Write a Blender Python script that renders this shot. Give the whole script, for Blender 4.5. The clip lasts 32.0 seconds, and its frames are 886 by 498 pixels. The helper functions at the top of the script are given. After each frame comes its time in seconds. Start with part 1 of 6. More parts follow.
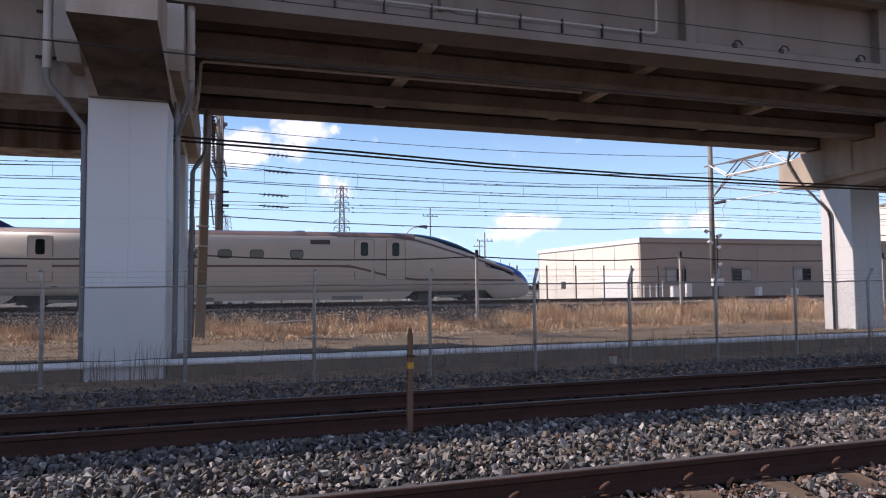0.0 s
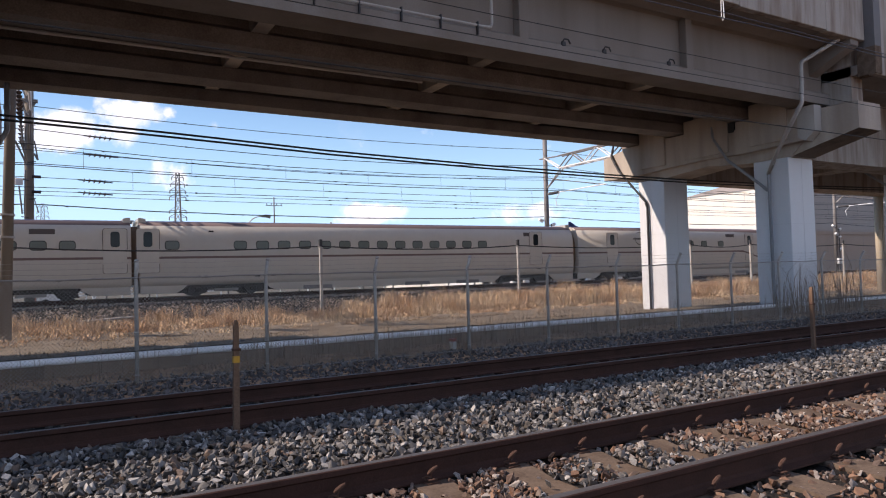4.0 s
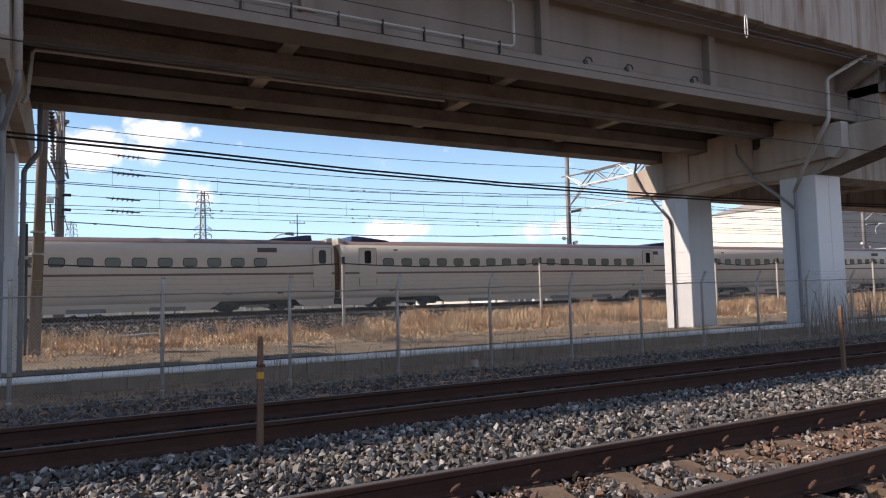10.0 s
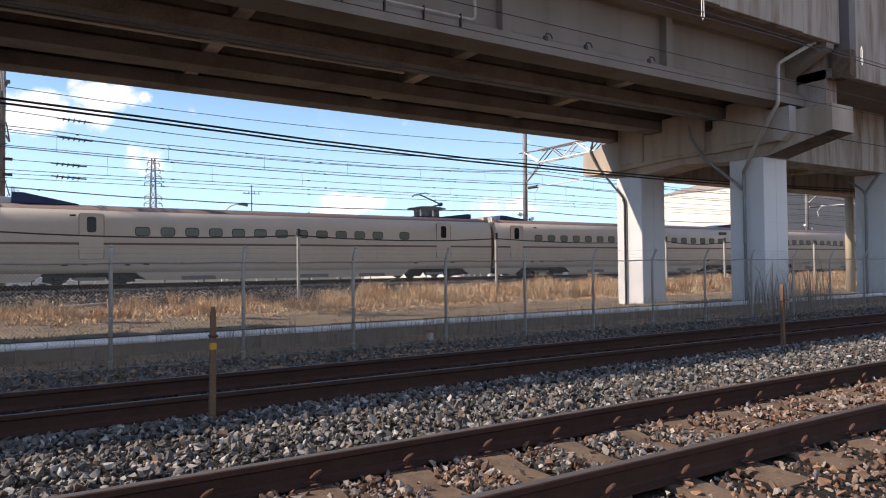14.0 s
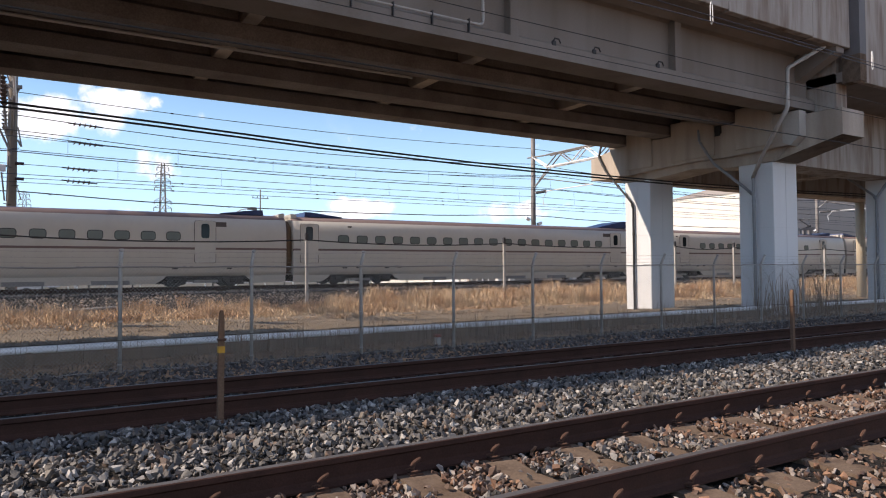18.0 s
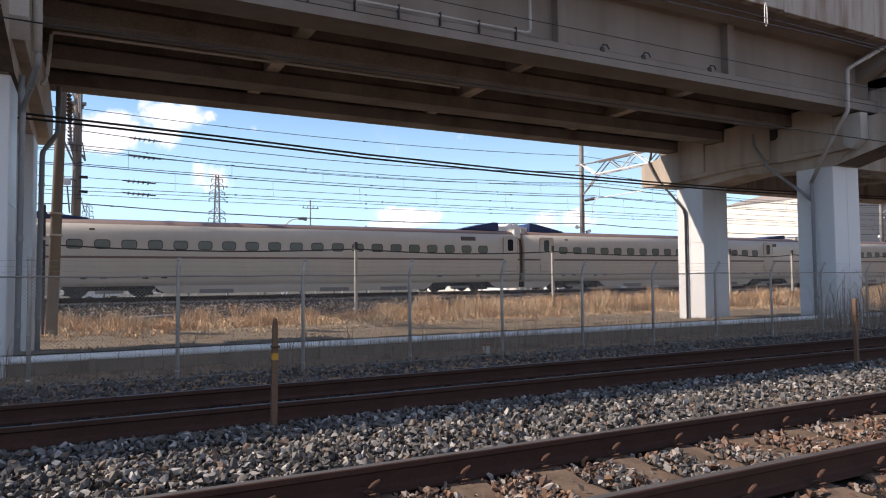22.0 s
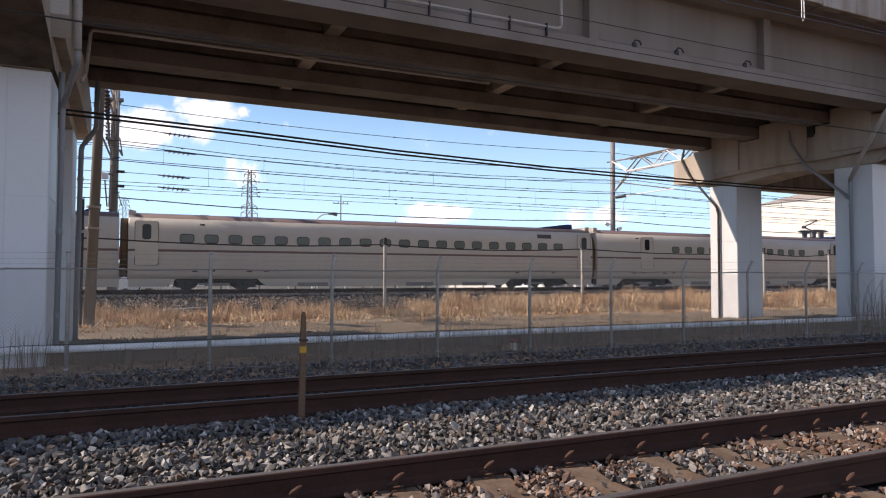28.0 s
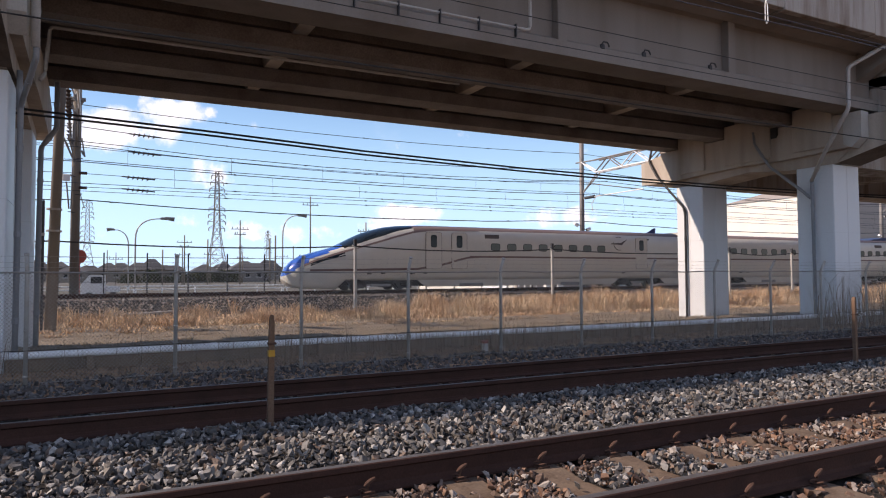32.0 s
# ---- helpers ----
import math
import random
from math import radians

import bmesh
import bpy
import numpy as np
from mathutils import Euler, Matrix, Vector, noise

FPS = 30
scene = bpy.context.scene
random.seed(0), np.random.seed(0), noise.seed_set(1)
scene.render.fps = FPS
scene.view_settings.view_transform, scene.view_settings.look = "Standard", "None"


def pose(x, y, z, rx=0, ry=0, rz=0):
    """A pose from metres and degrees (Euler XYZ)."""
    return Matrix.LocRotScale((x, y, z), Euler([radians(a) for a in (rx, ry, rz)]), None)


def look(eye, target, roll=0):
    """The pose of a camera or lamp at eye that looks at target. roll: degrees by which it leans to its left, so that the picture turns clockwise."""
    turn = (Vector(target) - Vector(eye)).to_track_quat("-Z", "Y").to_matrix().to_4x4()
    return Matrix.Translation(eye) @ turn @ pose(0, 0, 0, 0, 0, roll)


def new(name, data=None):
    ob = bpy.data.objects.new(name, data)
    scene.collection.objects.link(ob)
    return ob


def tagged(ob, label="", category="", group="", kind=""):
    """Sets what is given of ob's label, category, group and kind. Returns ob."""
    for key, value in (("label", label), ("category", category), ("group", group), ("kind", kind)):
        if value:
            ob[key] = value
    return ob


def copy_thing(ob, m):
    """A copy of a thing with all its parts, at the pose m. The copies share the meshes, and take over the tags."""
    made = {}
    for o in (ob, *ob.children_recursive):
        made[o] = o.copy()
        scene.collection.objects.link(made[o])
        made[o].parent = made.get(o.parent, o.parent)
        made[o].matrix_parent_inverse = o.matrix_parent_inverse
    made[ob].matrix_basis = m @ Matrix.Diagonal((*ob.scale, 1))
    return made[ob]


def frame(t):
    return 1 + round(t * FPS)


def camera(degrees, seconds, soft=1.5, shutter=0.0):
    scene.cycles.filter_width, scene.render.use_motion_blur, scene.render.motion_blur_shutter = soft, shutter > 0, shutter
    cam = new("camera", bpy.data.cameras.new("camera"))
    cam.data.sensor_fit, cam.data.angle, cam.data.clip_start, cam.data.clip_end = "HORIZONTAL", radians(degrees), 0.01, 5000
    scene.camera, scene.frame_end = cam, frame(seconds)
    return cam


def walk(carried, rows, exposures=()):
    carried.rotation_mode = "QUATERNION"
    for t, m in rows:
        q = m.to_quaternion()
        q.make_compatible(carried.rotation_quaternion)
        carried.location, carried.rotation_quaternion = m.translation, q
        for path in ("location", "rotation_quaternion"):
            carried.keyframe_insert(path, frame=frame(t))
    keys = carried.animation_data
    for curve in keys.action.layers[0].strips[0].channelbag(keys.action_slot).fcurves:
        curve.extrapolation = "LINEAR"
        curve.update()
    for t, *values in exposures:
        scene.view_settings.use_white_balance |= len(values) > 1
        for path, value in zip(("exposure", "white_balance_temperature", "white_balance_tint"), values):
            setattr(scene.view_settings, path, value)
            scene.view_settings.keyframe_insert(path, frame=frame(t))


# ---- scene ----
# World: x along the railway, y across it (away from the viewer), z up; z = 0 is the top of the near rails.
cam = camera(66.3, 32.0, soft=1.1)
PATH = [
    (0.0, pose(-0.158, -0.048, 1.169, 93.13, 0.52, -17.40)),
    (0.5, pose(-0.146, -0.051, 1.168, 93.15, 0.58, -19.16)),
    (1.0, pose(-0.132, -0.049, 1.167, 93.13, 0.54, -20.07)),
    (1.5, pose(-0.123, -0.051, 1.165, 92.90, 0.84, -20.37)),
    (2.0, pose(-0.096, -0.045, 1.163, 92.50, 0.80, -21.32)),
    (2.5, pose(-0.041, -0.014, 1.161, 92.10, 0.26, -27.75)),
    (4.5, pose(0.024, 0.019, 1.138, 92.04, 1.60, -30.21)),
    (5.0, pose(0.032, 0.028, 1.137, 92.11, 1.35, -28.92)),
    (5.5, pose(0.017, 0.003, 1.137, 92.27, 1.29, -28.69)),
    (6.0, pose(-0.003, -0.016, 1.145, 92.66, 1.67, -28.12)),
    (6.5, pose(-0.017, -0.016, 1.142, 93.22, 2.29, -26.31)),
    (7.0, pose(-0.020, -0.002, 1.141, 93.35, 1.80, -24.39)),
    (7.5, pose(-0.004, 0.007, 1.137, 93.35, 1.03, -24.63)),
    (8.0, pose(0.003, 0.012, 1.139, 93.39, 0.86, -26.78)),
    (8.5, pose(0.003, 0.002, 1.138, 93.48, 1.01, -27.63)),
    (9.0, pose(-0.001, -0.005, 1.141, 93.68, 1.18, -28.08)),
    (9.5, pose(0.001, -0.014, 1.139, 93.86, 1.28, -28.30)),
    (10.0, pose(-0.001, 0.001, 1.138, 93.58, 1.39, -28.35)),
    (10.5, pose(0.000, 0.008, 1.137, 92.88, 1.34, -28.30)),
    (11.0, pose(0.005, 0.007, 1.141, 92.42, 1.03, -28.55)),
    (11.5, pose(0.004, -0.011, 1.136, 92.23, 0.88, -29.43)),
    (12.0, pose(0.006, -0.001, 1.132, 91.97, 0.45, -30.36)),
    (12.5, pose(0.003, 0.001, 1.126, 91.63, 0.11, -31.46)),
    (13.0, pose(0.001, 0.004, 1.128, 91.29, 0.30, -32.35)),
    (13.5, pose(-0.003, -0.003, 1.129, 91.30, 0.63, -32.52)),
    (14.0, pose(-0.009, -0.009, 1.128, 91.35, 0.53, -32.05)),
    (14.5, pose(-0.009, -0.012, 1.123, 91.43, 0.12, -31.47)),
    (16.5, pose(0.003, 0.006, 1.124, 91.63, -0.03, -31.60)),
    (17.0, pose(-0.001, 0.000, 1.127, 91.66, 0.26, -31.56)),
    (17.5, pose(-0.004, -0.007, 1.126, 91.67, 0.23, -31.60)),
    (18.0, pose(-0.008, -0.012, 1.124, 91.75, 0.41, -31.38)),
    (18.5, pose(-0.008, -0.011, 1.124, 91.88, 0.09, -30.98)),
    (19.0, pose(-0.007, -0.017, 1.123, 92.04, 0.06, -30.64)),
    (19.5, pose(-0.008, -0.018, 1.125, 92.13, 0.16, -30.33)),
    (20.0, pose(-0.010, -0.014, 1.124, 92.26, 0.11, -30.15)),
    (20.5, pose(-0.014, -0.012, 1.125, 92.32, 0.15, -29.99)),
    (21.0, pose(-0.017, -0.022, 1.125, 92.43, 0.22, -29.55)),
    (21.5, pose(-0.029, -0.025, 1.125, 92.51, 0.57, -28.64)),
    (22.0, pose(-0.029, -0.027, 1.122, 92.51, 0.50, -27.36)),
    (22.5, pose(-0.033, -0.039, 1.124, 92.35, 0.38, -26.12)),
    (23.0, pose(-0.035, -0.048, 1.126, 91.88, 0.18, -25.30)),
    (23.5, pose(-0.036, -0.049, 1.128, 91.40, 0.07, -24.75)),
    (24.0, pose(-0.033, -0.046, 1.124, 91.06, -0.14, -24.55)),
    (24.5, pose(-0.029, -0.052, 1.119, 90.92, 0.08, -24.96)),
    (26.5, pose(-0.026, -0.063, 1.122, 91.63, -0.10, -24.60)),
    (27.0, pose(-0.022, -0.055, 1.120, 91.87, -0.11, -24.58)),
    (27.5, pose(-0.026, -0.065, 1.124, 92.01, -0.23, -24.68)),
    (28.0, pose(-0.023, -0.067, 1.121, 92.19, -0.14, -24.91)),
    (28.5, pose(-0.018, -0.068, 1.119, 92.40, -0.08, -25.15)),
    (29.0, pose(-0.018, -0.058, 1.121, 92.46, -0.30, -25.27)),
    (29.5, pose(-0.021, -0.038, 1.122, 92.47, -0.17, -25.23)),
    (30.0, pose(-0.022, -0.032, 1.120, 92.57, 0.37, -25.13)),
    (30.5, pose(-0.023, -0.031, 1.121, 92.61, 0.56, -25.24)),
    (31.0, pose(-0.017, -0.033, 1.121, 92.60, 0.53, -25.53)),
    (31.5, pose(-0.009, -0.021, 1.120, 92.46, 0.51, -26.16)),
    (32.0, pose(0.001, -0.015, 1.119, 92.29, 0.30, -27.37)),
]
walk(cam, PATH, exposures=[(0.0, 0.21, 6850, 24), (2.5, 0.24, 6900, 23), (5.0, 0.30, 7150, 20), (10.0, 0.33, 7250, 18), (14.0, 0.41, 7300, 18), (24.0, 0.40, 7250, 18), (28.0, 0.37, 7300, 20), (32.0, 0.30, 7250, 22)])

# ---- light ----
SUN = Vector((-1.1, 0.51, 1.0)).normalized()      # the way to the sun
world = bpy.data.worlds.new("sky")
scene.world = world
world.use_nodes = True


def sky_nodes():
    nt = world.node_tree
    nt.nodes.clear()
    n, lk = nt.nodes.new, nt.links.new
    out, bg = n("ShaderNodeOutputWorld"), n("ShaderNodeBackground")
    sky = n("ShaderNodeTexSky")
    sky.sky_type, sky.sun_disc = "NISHITA", False
    sky.sun_elevation = math.asin(SUN.z)
    sky.sun_rotation = math.atan2(SUN.x, SUN.y)
    sky.air_density, sky.dust_density, sky.ozone_density = 1.0, 0.1, 3.0
    bg.inputs["Strength"].default_value = 0.128
    co = n("ShaderNodeTexCoord")
    # cumulus: heaps at a few bearings, broken up by noise
    wob = n("ShaderNodeTexNoise")
    wob.inputs["Scale"].default_value, wob.inputs["Detail"].default_value, wob.inputs["Roughness"].default_value = 26, 9, 0.58
    lk(co.outputs["Generated"], wob.inputs["Vector"])
    total = None
    for bearing, rise, wide, high, power in CLOUDS:
        b, r = radians(bearing), radians(rise)
        sub = n("ShaderNodeVectorMath")
        sub.operation = "SUBTRACT"
        lk(co.outputs["Generated"], sub.inputs[0])
        sub.inputs[1].default_value = (math.sin(b) * math.cos(r), math.cos(b) * math.cos(r), math.sin(r))
        sc = n("ShaderNodeVectorMath")
        sc.operation = "MULTIPLY"
        lk(sub.outputs[0], sc.inputs[0])
        sc.inputs[1].default_value = (1 / radians(wide), 1 / radians(wide), 1 / radians(high))
        ln = n("ShaderNodeVectorMath")
        ln.operation = "LENGTH"
        lk(sc.outputs[0], ln.inputs[0])
        m = n("ShaderNodeMapRange")
        m.interpolation_type = "SMOOTHSTEP"
        m.inputs["From Min"].default_value, m.inputs["From Max"].default_value = 1.5, 0.3
        m.inputs["To Min"].default_value, m.inputs["To Max"].default_value = 0.0, power
        lk(ln.outputs["Value"], m.inputs["Value"])
        if total is None:
            total = m.outputs[0]
        else:
            mx = n("ShaderNodeMath")
            mx.operation = "MAXIMUM"
            lk(total, mx.inputs[0])
            lk(m.outputs[0], mx.inputs[1])
            total = mx.outputs[0]
    ad = n("ShaderNodeMath")
    ad.operation = "MULTIPLY_ADD"
    lk(wob.outputs["Fac"], ad.inputs[0])
    ad.inputs[1].default_value = 2.4
    lk(total, ad.inputs[2])
    edge = n("ShaderNodeMapRange")
    edge.interpolation_type = "SMOOTHSTEP"
    edge.inputs["From Min"].default_value, edge.inputs["From Max"].default_value, edge.inputs["To Max"].default_value = 1.52, 2.15, 0.92
    lk(ad.outputs[0], edge.inputs["Value"])
    # cloud added over the unseen sky behind the viewer and overhead, to whiten shade
    far = n("ShaderNodeTexNoise")
    far.inputs["Scale"].default_value, far.inputs["Detail"].default_value, far.inputs["Roughness"].default_value = 3.2, 7, 0.55
    lk(co.outputs["Generated"], far.inputs["Vector"])
    sp = n("ShaderNodeSeparateXYZ")
    lk(co.outputs["Generated"], sp.inputs[0])
    back = n("ShaderNodeMapRange")
    back.interpolation_type = "SMOOTHSTEP"
    back.inputs["From Min"].default_value, back.inputs["From Max"].default_value, back.inputs["To Min"].default_value, back.inputs["To Max"].default_value = -0.25, 0.45, 0.22, 0.0
    lk(sp.outputs["Y"], back.inputs["Value"])
    bank = n("ShaderNodeMath")
    lk(far.outputs["Fac"], bank.inputs[0])
    lk(back.outputs[0], bank.inputs[1])
    cover = n("ShaderNodeMapRange")
    cover.interpolation_type = "SMOOTHSTEP"
    cover.inputs["From Min"].default_value, cover.inputs["From Max"].default_value, cover.inputs["To Max"].default_value = 0.64, 0.82, 0.54
    lk(bank.outputs[0], cover.inputs["Value"])
    both = n("ShaderNodeMath")
    both.operation = "MAXIMUM"
    lk(edge.outputs[0], both.inputs[0])
    lk(cover.outputs[0], both.inputs[1])
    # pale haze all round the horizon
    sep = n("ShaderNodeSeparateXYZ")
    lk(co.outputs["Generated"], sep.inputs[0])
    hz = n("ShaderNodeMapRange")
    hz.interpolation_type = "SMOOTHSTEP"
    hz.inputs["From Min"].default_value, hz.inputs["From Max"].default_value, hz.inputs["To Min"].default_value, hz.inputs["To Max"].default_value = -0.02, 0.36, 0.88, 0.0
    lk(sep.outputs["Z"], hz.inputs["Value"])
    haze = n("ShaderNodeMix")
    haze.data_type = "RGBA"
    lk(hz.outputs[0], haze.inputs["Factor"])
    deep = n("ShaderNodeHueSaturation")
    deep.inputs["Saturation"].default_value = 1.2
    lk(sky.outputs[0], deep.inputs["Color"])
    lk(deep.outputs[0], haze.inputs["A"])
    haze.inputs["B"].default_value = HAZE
    mix = n("ShaderNodeMix")
    mix.data_type = "RGBA"
    lk(both.outputs[0], mix.inputs["Factor"])
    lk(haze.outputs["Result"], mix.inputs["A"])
    mix.inputs["B"].default_value = (7.6, 8.0, 8.7, 1)
    lk(mix.outputs["Result"], bg.inputs["Color"])
    lk(bg.outputs[0], out.inputs[0])


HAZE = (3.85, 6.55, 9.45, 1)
# bearing (degrees from +y towards +x), rise, half width, half height, strength
CLOUDS = [(1.0, 11.3, 2.4, 1.7, 0.95), (-1.6, 11.0, 2.0, 1.5, 0.8), (5.7, 12.8, 2.1, 1.4, 1.0), (4.5, 11.2, 2.0, 1.0, 0.7), (8.5, 13.0, 0.8, 0.5, 0.5), (8.6, 8.1, 1.4, 1.4, 0.85), (24.6, 5.2, 3.1, 1.0, 0.95),
          (22.0, 4.4, 3.0, 0.8, 0.8), (37.4, 4.9, 3.6, 1.1, 0.85), (12.0, 3.6, 3.5, 1.0, 0.55), (17.0, 3.6, 3.0, 0.8, 0.5), (6.0, 4.2, 3.0, 1.2, 0.35)]
sky_nodes()
sun = new("sun", bpy.data.lights.new("sun", "SUN"))
sun.data.energy, sun.data.angle, sun.data.color = 4.8, radians(0.53), (1.0, 0.93, 0.82)
sun.matrix_world = look(SUN * 60, (0, 0, 0))


# ---- materials ----
def material(name, base, rough=0.7, metal=0.0, vary=0.25, scale=3.0, fine=40.0, bump=0.15, tint=None, island=0.0, streak=0.0, coat=0.0, spec=0.5, dist=0.01, grain=None):
    """A surface of one base colour with broad stains, fine grain and relief; tint: the colour of the stains; island: piece by piece variation;
    streak: vertical water stains; grain: contrast of the fine grain."""
    m = bpy.data.materials.new(name)
    m.use_nodes = True
    nt = m.node_tree
    n, lk = nt.nodes.new, nt.links.new
    b = nt.nodes["Principled BSDF"]
    b.inputs["Roughness"].default_value, b.inputs["Metallic"].default_value = rough, metal
    b.inputs["Coat Weight"].default_value = coat
    b.inputs["Specular IOR Level"].default_value = spec if rough < 0.8 else 0.12
    co = n("ShaderNodeTexCoord")
    big, small = n("ShaderNodeTexNoise"), n("ShaderNodeTexNoise")
    geo = n("ShaderNodeNewGeometry")
    for tex, s, d in ((big, scale, 3 if streak > 0 else 5), (small, fine, 6)):
        tex.inputs["Scale"].default_value, tex.inputs["Detail"].default_value, tex.inputs["Roughness"].default_value = s, d, 0.62
        lk(geo.outputs["Position"] if streak >= 0 else co.outputs["Object"], tex.inputs["Vector"])
    if streak:
        mp = n("ShaderNodeMapping")
        mp.inputs["Scale"].default_value = (1, 1, 0.12)
        lk(geo.outputs["Position"] if streak > 0 else co.outputs["Object"], mp.inputs["Vector"])
        lk(mp.outputs[0], big.inputs["Vector"])
    tint = tint or tuple(c * 0.55 for c in base)
    grain = vary if grain is None else grain
    r1 = n("ShaderNodeMapRange")
    r1.inputs["From Min"].default_value, r1.inputs["From Max"].default_value, r1.inputs["To Max"].default_value = 0.42, 0.72, min(1.0, vary * 2)
    lk(big.outputs["Fac"], r1.inputs["Value"])
    mix = n("ShaderNodeMix")
    mix.data_type = "RGBA"
    mix.inputs["A"].default_value, mix.inputs["B"].default_value = (*base, 1), (*tint, 1)
    lk(r1.outputs[0], mix.inputs["Factor"])
    hs = n("ShaderNodeHueSaturation")
    lk(mix.outputs["Result"], hs.inputs["Color"])
    r2 = n("ShaderNodeMapRange")
    r2.inputs["From Min"].default_value, r2.inputs["From Max"].default_value = 0.3, 0.7
    r2.inputs["To Min"].default_value, r2.inputs["To Max"].default_value = 1 - grain * 0.5, 1 + grain * 0.5
    lk(small.outputs["Fac"], r2.inputs["Value"])
    val = r2.outputs[0]
    if island:
        r3 = n("ShaderNodeMapRange")
        r3.inputs["To Min"].default_value, r3.inputs["To Max"].default_value = 1 - island, 1 + island
        lk(geo.outputs["Random Per Island"], r3.inputs["Value"])
        mu = n("ShaderNodeMath")
        mu.operation = "MULTIPLY"
        lk(val, mu.inputs[0])
        lk(r3.outputs[0], mu.inputs[1])
        val = mu.outputs[0]
    lk(val, hs.inputs["Value"])
    lk(hs.outputs[0], b.inputs["Base Color"])
    if bump:
        bp = n("ShaderNodeBump")
        bp.inputs["Strength"].default_value, bp.inputs["Distance"].default_value = bump, dist
        lk(small.outputs["Fac"], bp.inputs["Height"])
        lk(bp.outputs[0], b.inputs["Normal"])
    return m


def stone_material(name, colours, vary=0.3, single=False):
    """Broken stone: each piece takes its own colour from a ramp."""
    m = material(name, (0.2, 0.2, 0.2), 0.62, vary=vary, scale=9, fine=60, bump=0.35, spec=0.4)
    nt = m.node_tree
    geo = nt.nodes.new("ShaderNodeNewGeometry")
    ramp = nt.nodes.new("ShaderNodeValToRGB")
    ramp.color_ramp.interpolation = "CONSTANT"
    els = ramp.color_ramp.elements
    while len(els) < len(colours):
        els.new(0.5)
    for i, c in enumerate(colours):
        els[i].position, els[i].color = i / len(colours), (*c, 1)
    info = nt.nodes.new("ShaderNodeObjectInfo")
    nt.links.new(info.outputs["Random"] if single else geo.outputs["Random Per Island"], ramp.inputs["Fac"])
    mix = next(q for q in nt.nodes if q.type == "MIX")
    nt.links.new(ramp.outputs[0], mix.inputs["A"])
    dark = nt.nodes.new("ShaderNodeHueSaturation")
    dark.inputs["Value"].default_value = 0.6
    nt.links.new(ramp.outputs[0], dark.inputs["Color"])
    nt.links.new(dark.outputs[0], mix.inputs["B"])
    return m


M_CONC = material("weathered_concrete", (0.24, 0.213, 0.195), 0.9, vary=0.3, scale=0.8, fine=30, bump=0.2, tint=(0.15, 0.12, 0.097), streak=1, grain=0.14)
M_STAIN = material("rust_streaked_concrete", (0.38, 0.345, 0.315), 0.9, vary=0.55, scale=2.4, fine=30, bump=0.2, tint=(0.17, 0.115, 0.085), streak=1, grain=0.12)
M_PIERC = material("beige_pier_concrete", (0.45, 0.39, 0.335), 0.9, vary=0.4, scale=0.9, fine=26, bump=0.25, tint=(0.21, 0.165, 0.13), streak=1, grain=0.14)
# Slightly darker concrete for the inner girders and the deck's underside.
M_SOFFIT = material("soffit_concrete", (0.22, 0.202, 0.195), 0.9, vary=0.45, scale=0.8, fine=25, bump=0.25, tint=(0.12, 0.10, 0.094))
# Water stains, with the underside's shade put into the dark base colour.
M_GRIME_SHADE = material("stained_shaded_concrete", (0.17, 0.135, 0.108), 0.9, vary=0.5, scale=1.4, fine=20, bump=0.4, tint=(0.065, 0.052, 0.044), grain=0.2)
M_CONCL = material("pale_concrete", (0.46, 0.44, 0.41), 0.9, vary=0.2, scale=1.2, fine=30, bump=0.25, tint=(0.32, 0.30, 0.27), streak=1)
M_JACKET = material("white_painted_steel_jacket", (0.62, 0.628, 0.645), 0.45, vary=0.06, scale=1.2, fine=20, bump=0.04, tint=(0.52, 0.53, 0.55))
M_PIPE = material("grey_plastic_pipe", (0.26, 0.27, 0.29), 0.5, vary=0.15, scale=3, bump=0.05)
M_PIPEL = material("pale_plastic_pipe", (0.42, 0.40, 0.38), 0.5, vary=0.2, scale=3, bump=0.05)
M_DARK = material("dark_steel", (0.05, 0.05, 0.055), 0.6, metal=0.3, vary=0.3)
M_RAILSIDE = material("rusty_rail_web", (0.062, 0.031, 0.024), 0.85, vary=0.35, scale=4, fine=80, bump=0.3, tint=(0.035, 0.021, 0.017))
M_RAILTOP = material("polished_rail_head", (0.12, 0.105, 0.10), 0.5, metal=0.4, vary=0.15, scale=5, bump=0.02)
M_CLIP = material("rusty_rail_clip", (0.10, 0.055, 0.04), 0.85, vary=0.3, bump=0.2)
M_SLEEPER = material("dusty_concrete_sleeper", (0.145, 0.105, 0.078), 0.9, vary=0.4, scale=5, fine=50, bump=0.4, tint=(0.07, 0.045, 0.033))
GREYS = [(0.102, 0.095, 0.089), (0.153, 0.142, 0.133), (0.047, 0.045, 0.044), (0.228, 0.213, 0.198), (0.127, 0.106, 0.087), (0.067, 0.064, 0.063), (0.364, 0.342, 0.319), (0.150, 0.102, 0.076), (0.084, 0.078, 0.076), (0.126, 0.116, 0.110)]
M_BALLAST, M_STONE = stone_material("grey_crushed_stone", GREYS), stone_material("single_crushed_stone", GREYS, single=True)
M_BALLASTR = stone_material("rust_stained_crushed_stone", [(0.175, 0.092, 0.056), (0.235, 0.130, 0.080), (0.085, 0.052, 0.039), (0.190, 0.130, 0.098), (0.135, 0.080, 0.056), (0.33, 0.285, 0.25), (0.095, 0.060, 0.045), (0.215, 0.180, 0.16)])
M_BALLASTD = stone_material("dark_weathered_stone", [(0.082, 0.075, 0.074), (0.12, 0.111, 0.109), (0.048, 0.044, 0.045), (0.17, 0.158, 0.154), (0.092, 0.076, 0.067)])
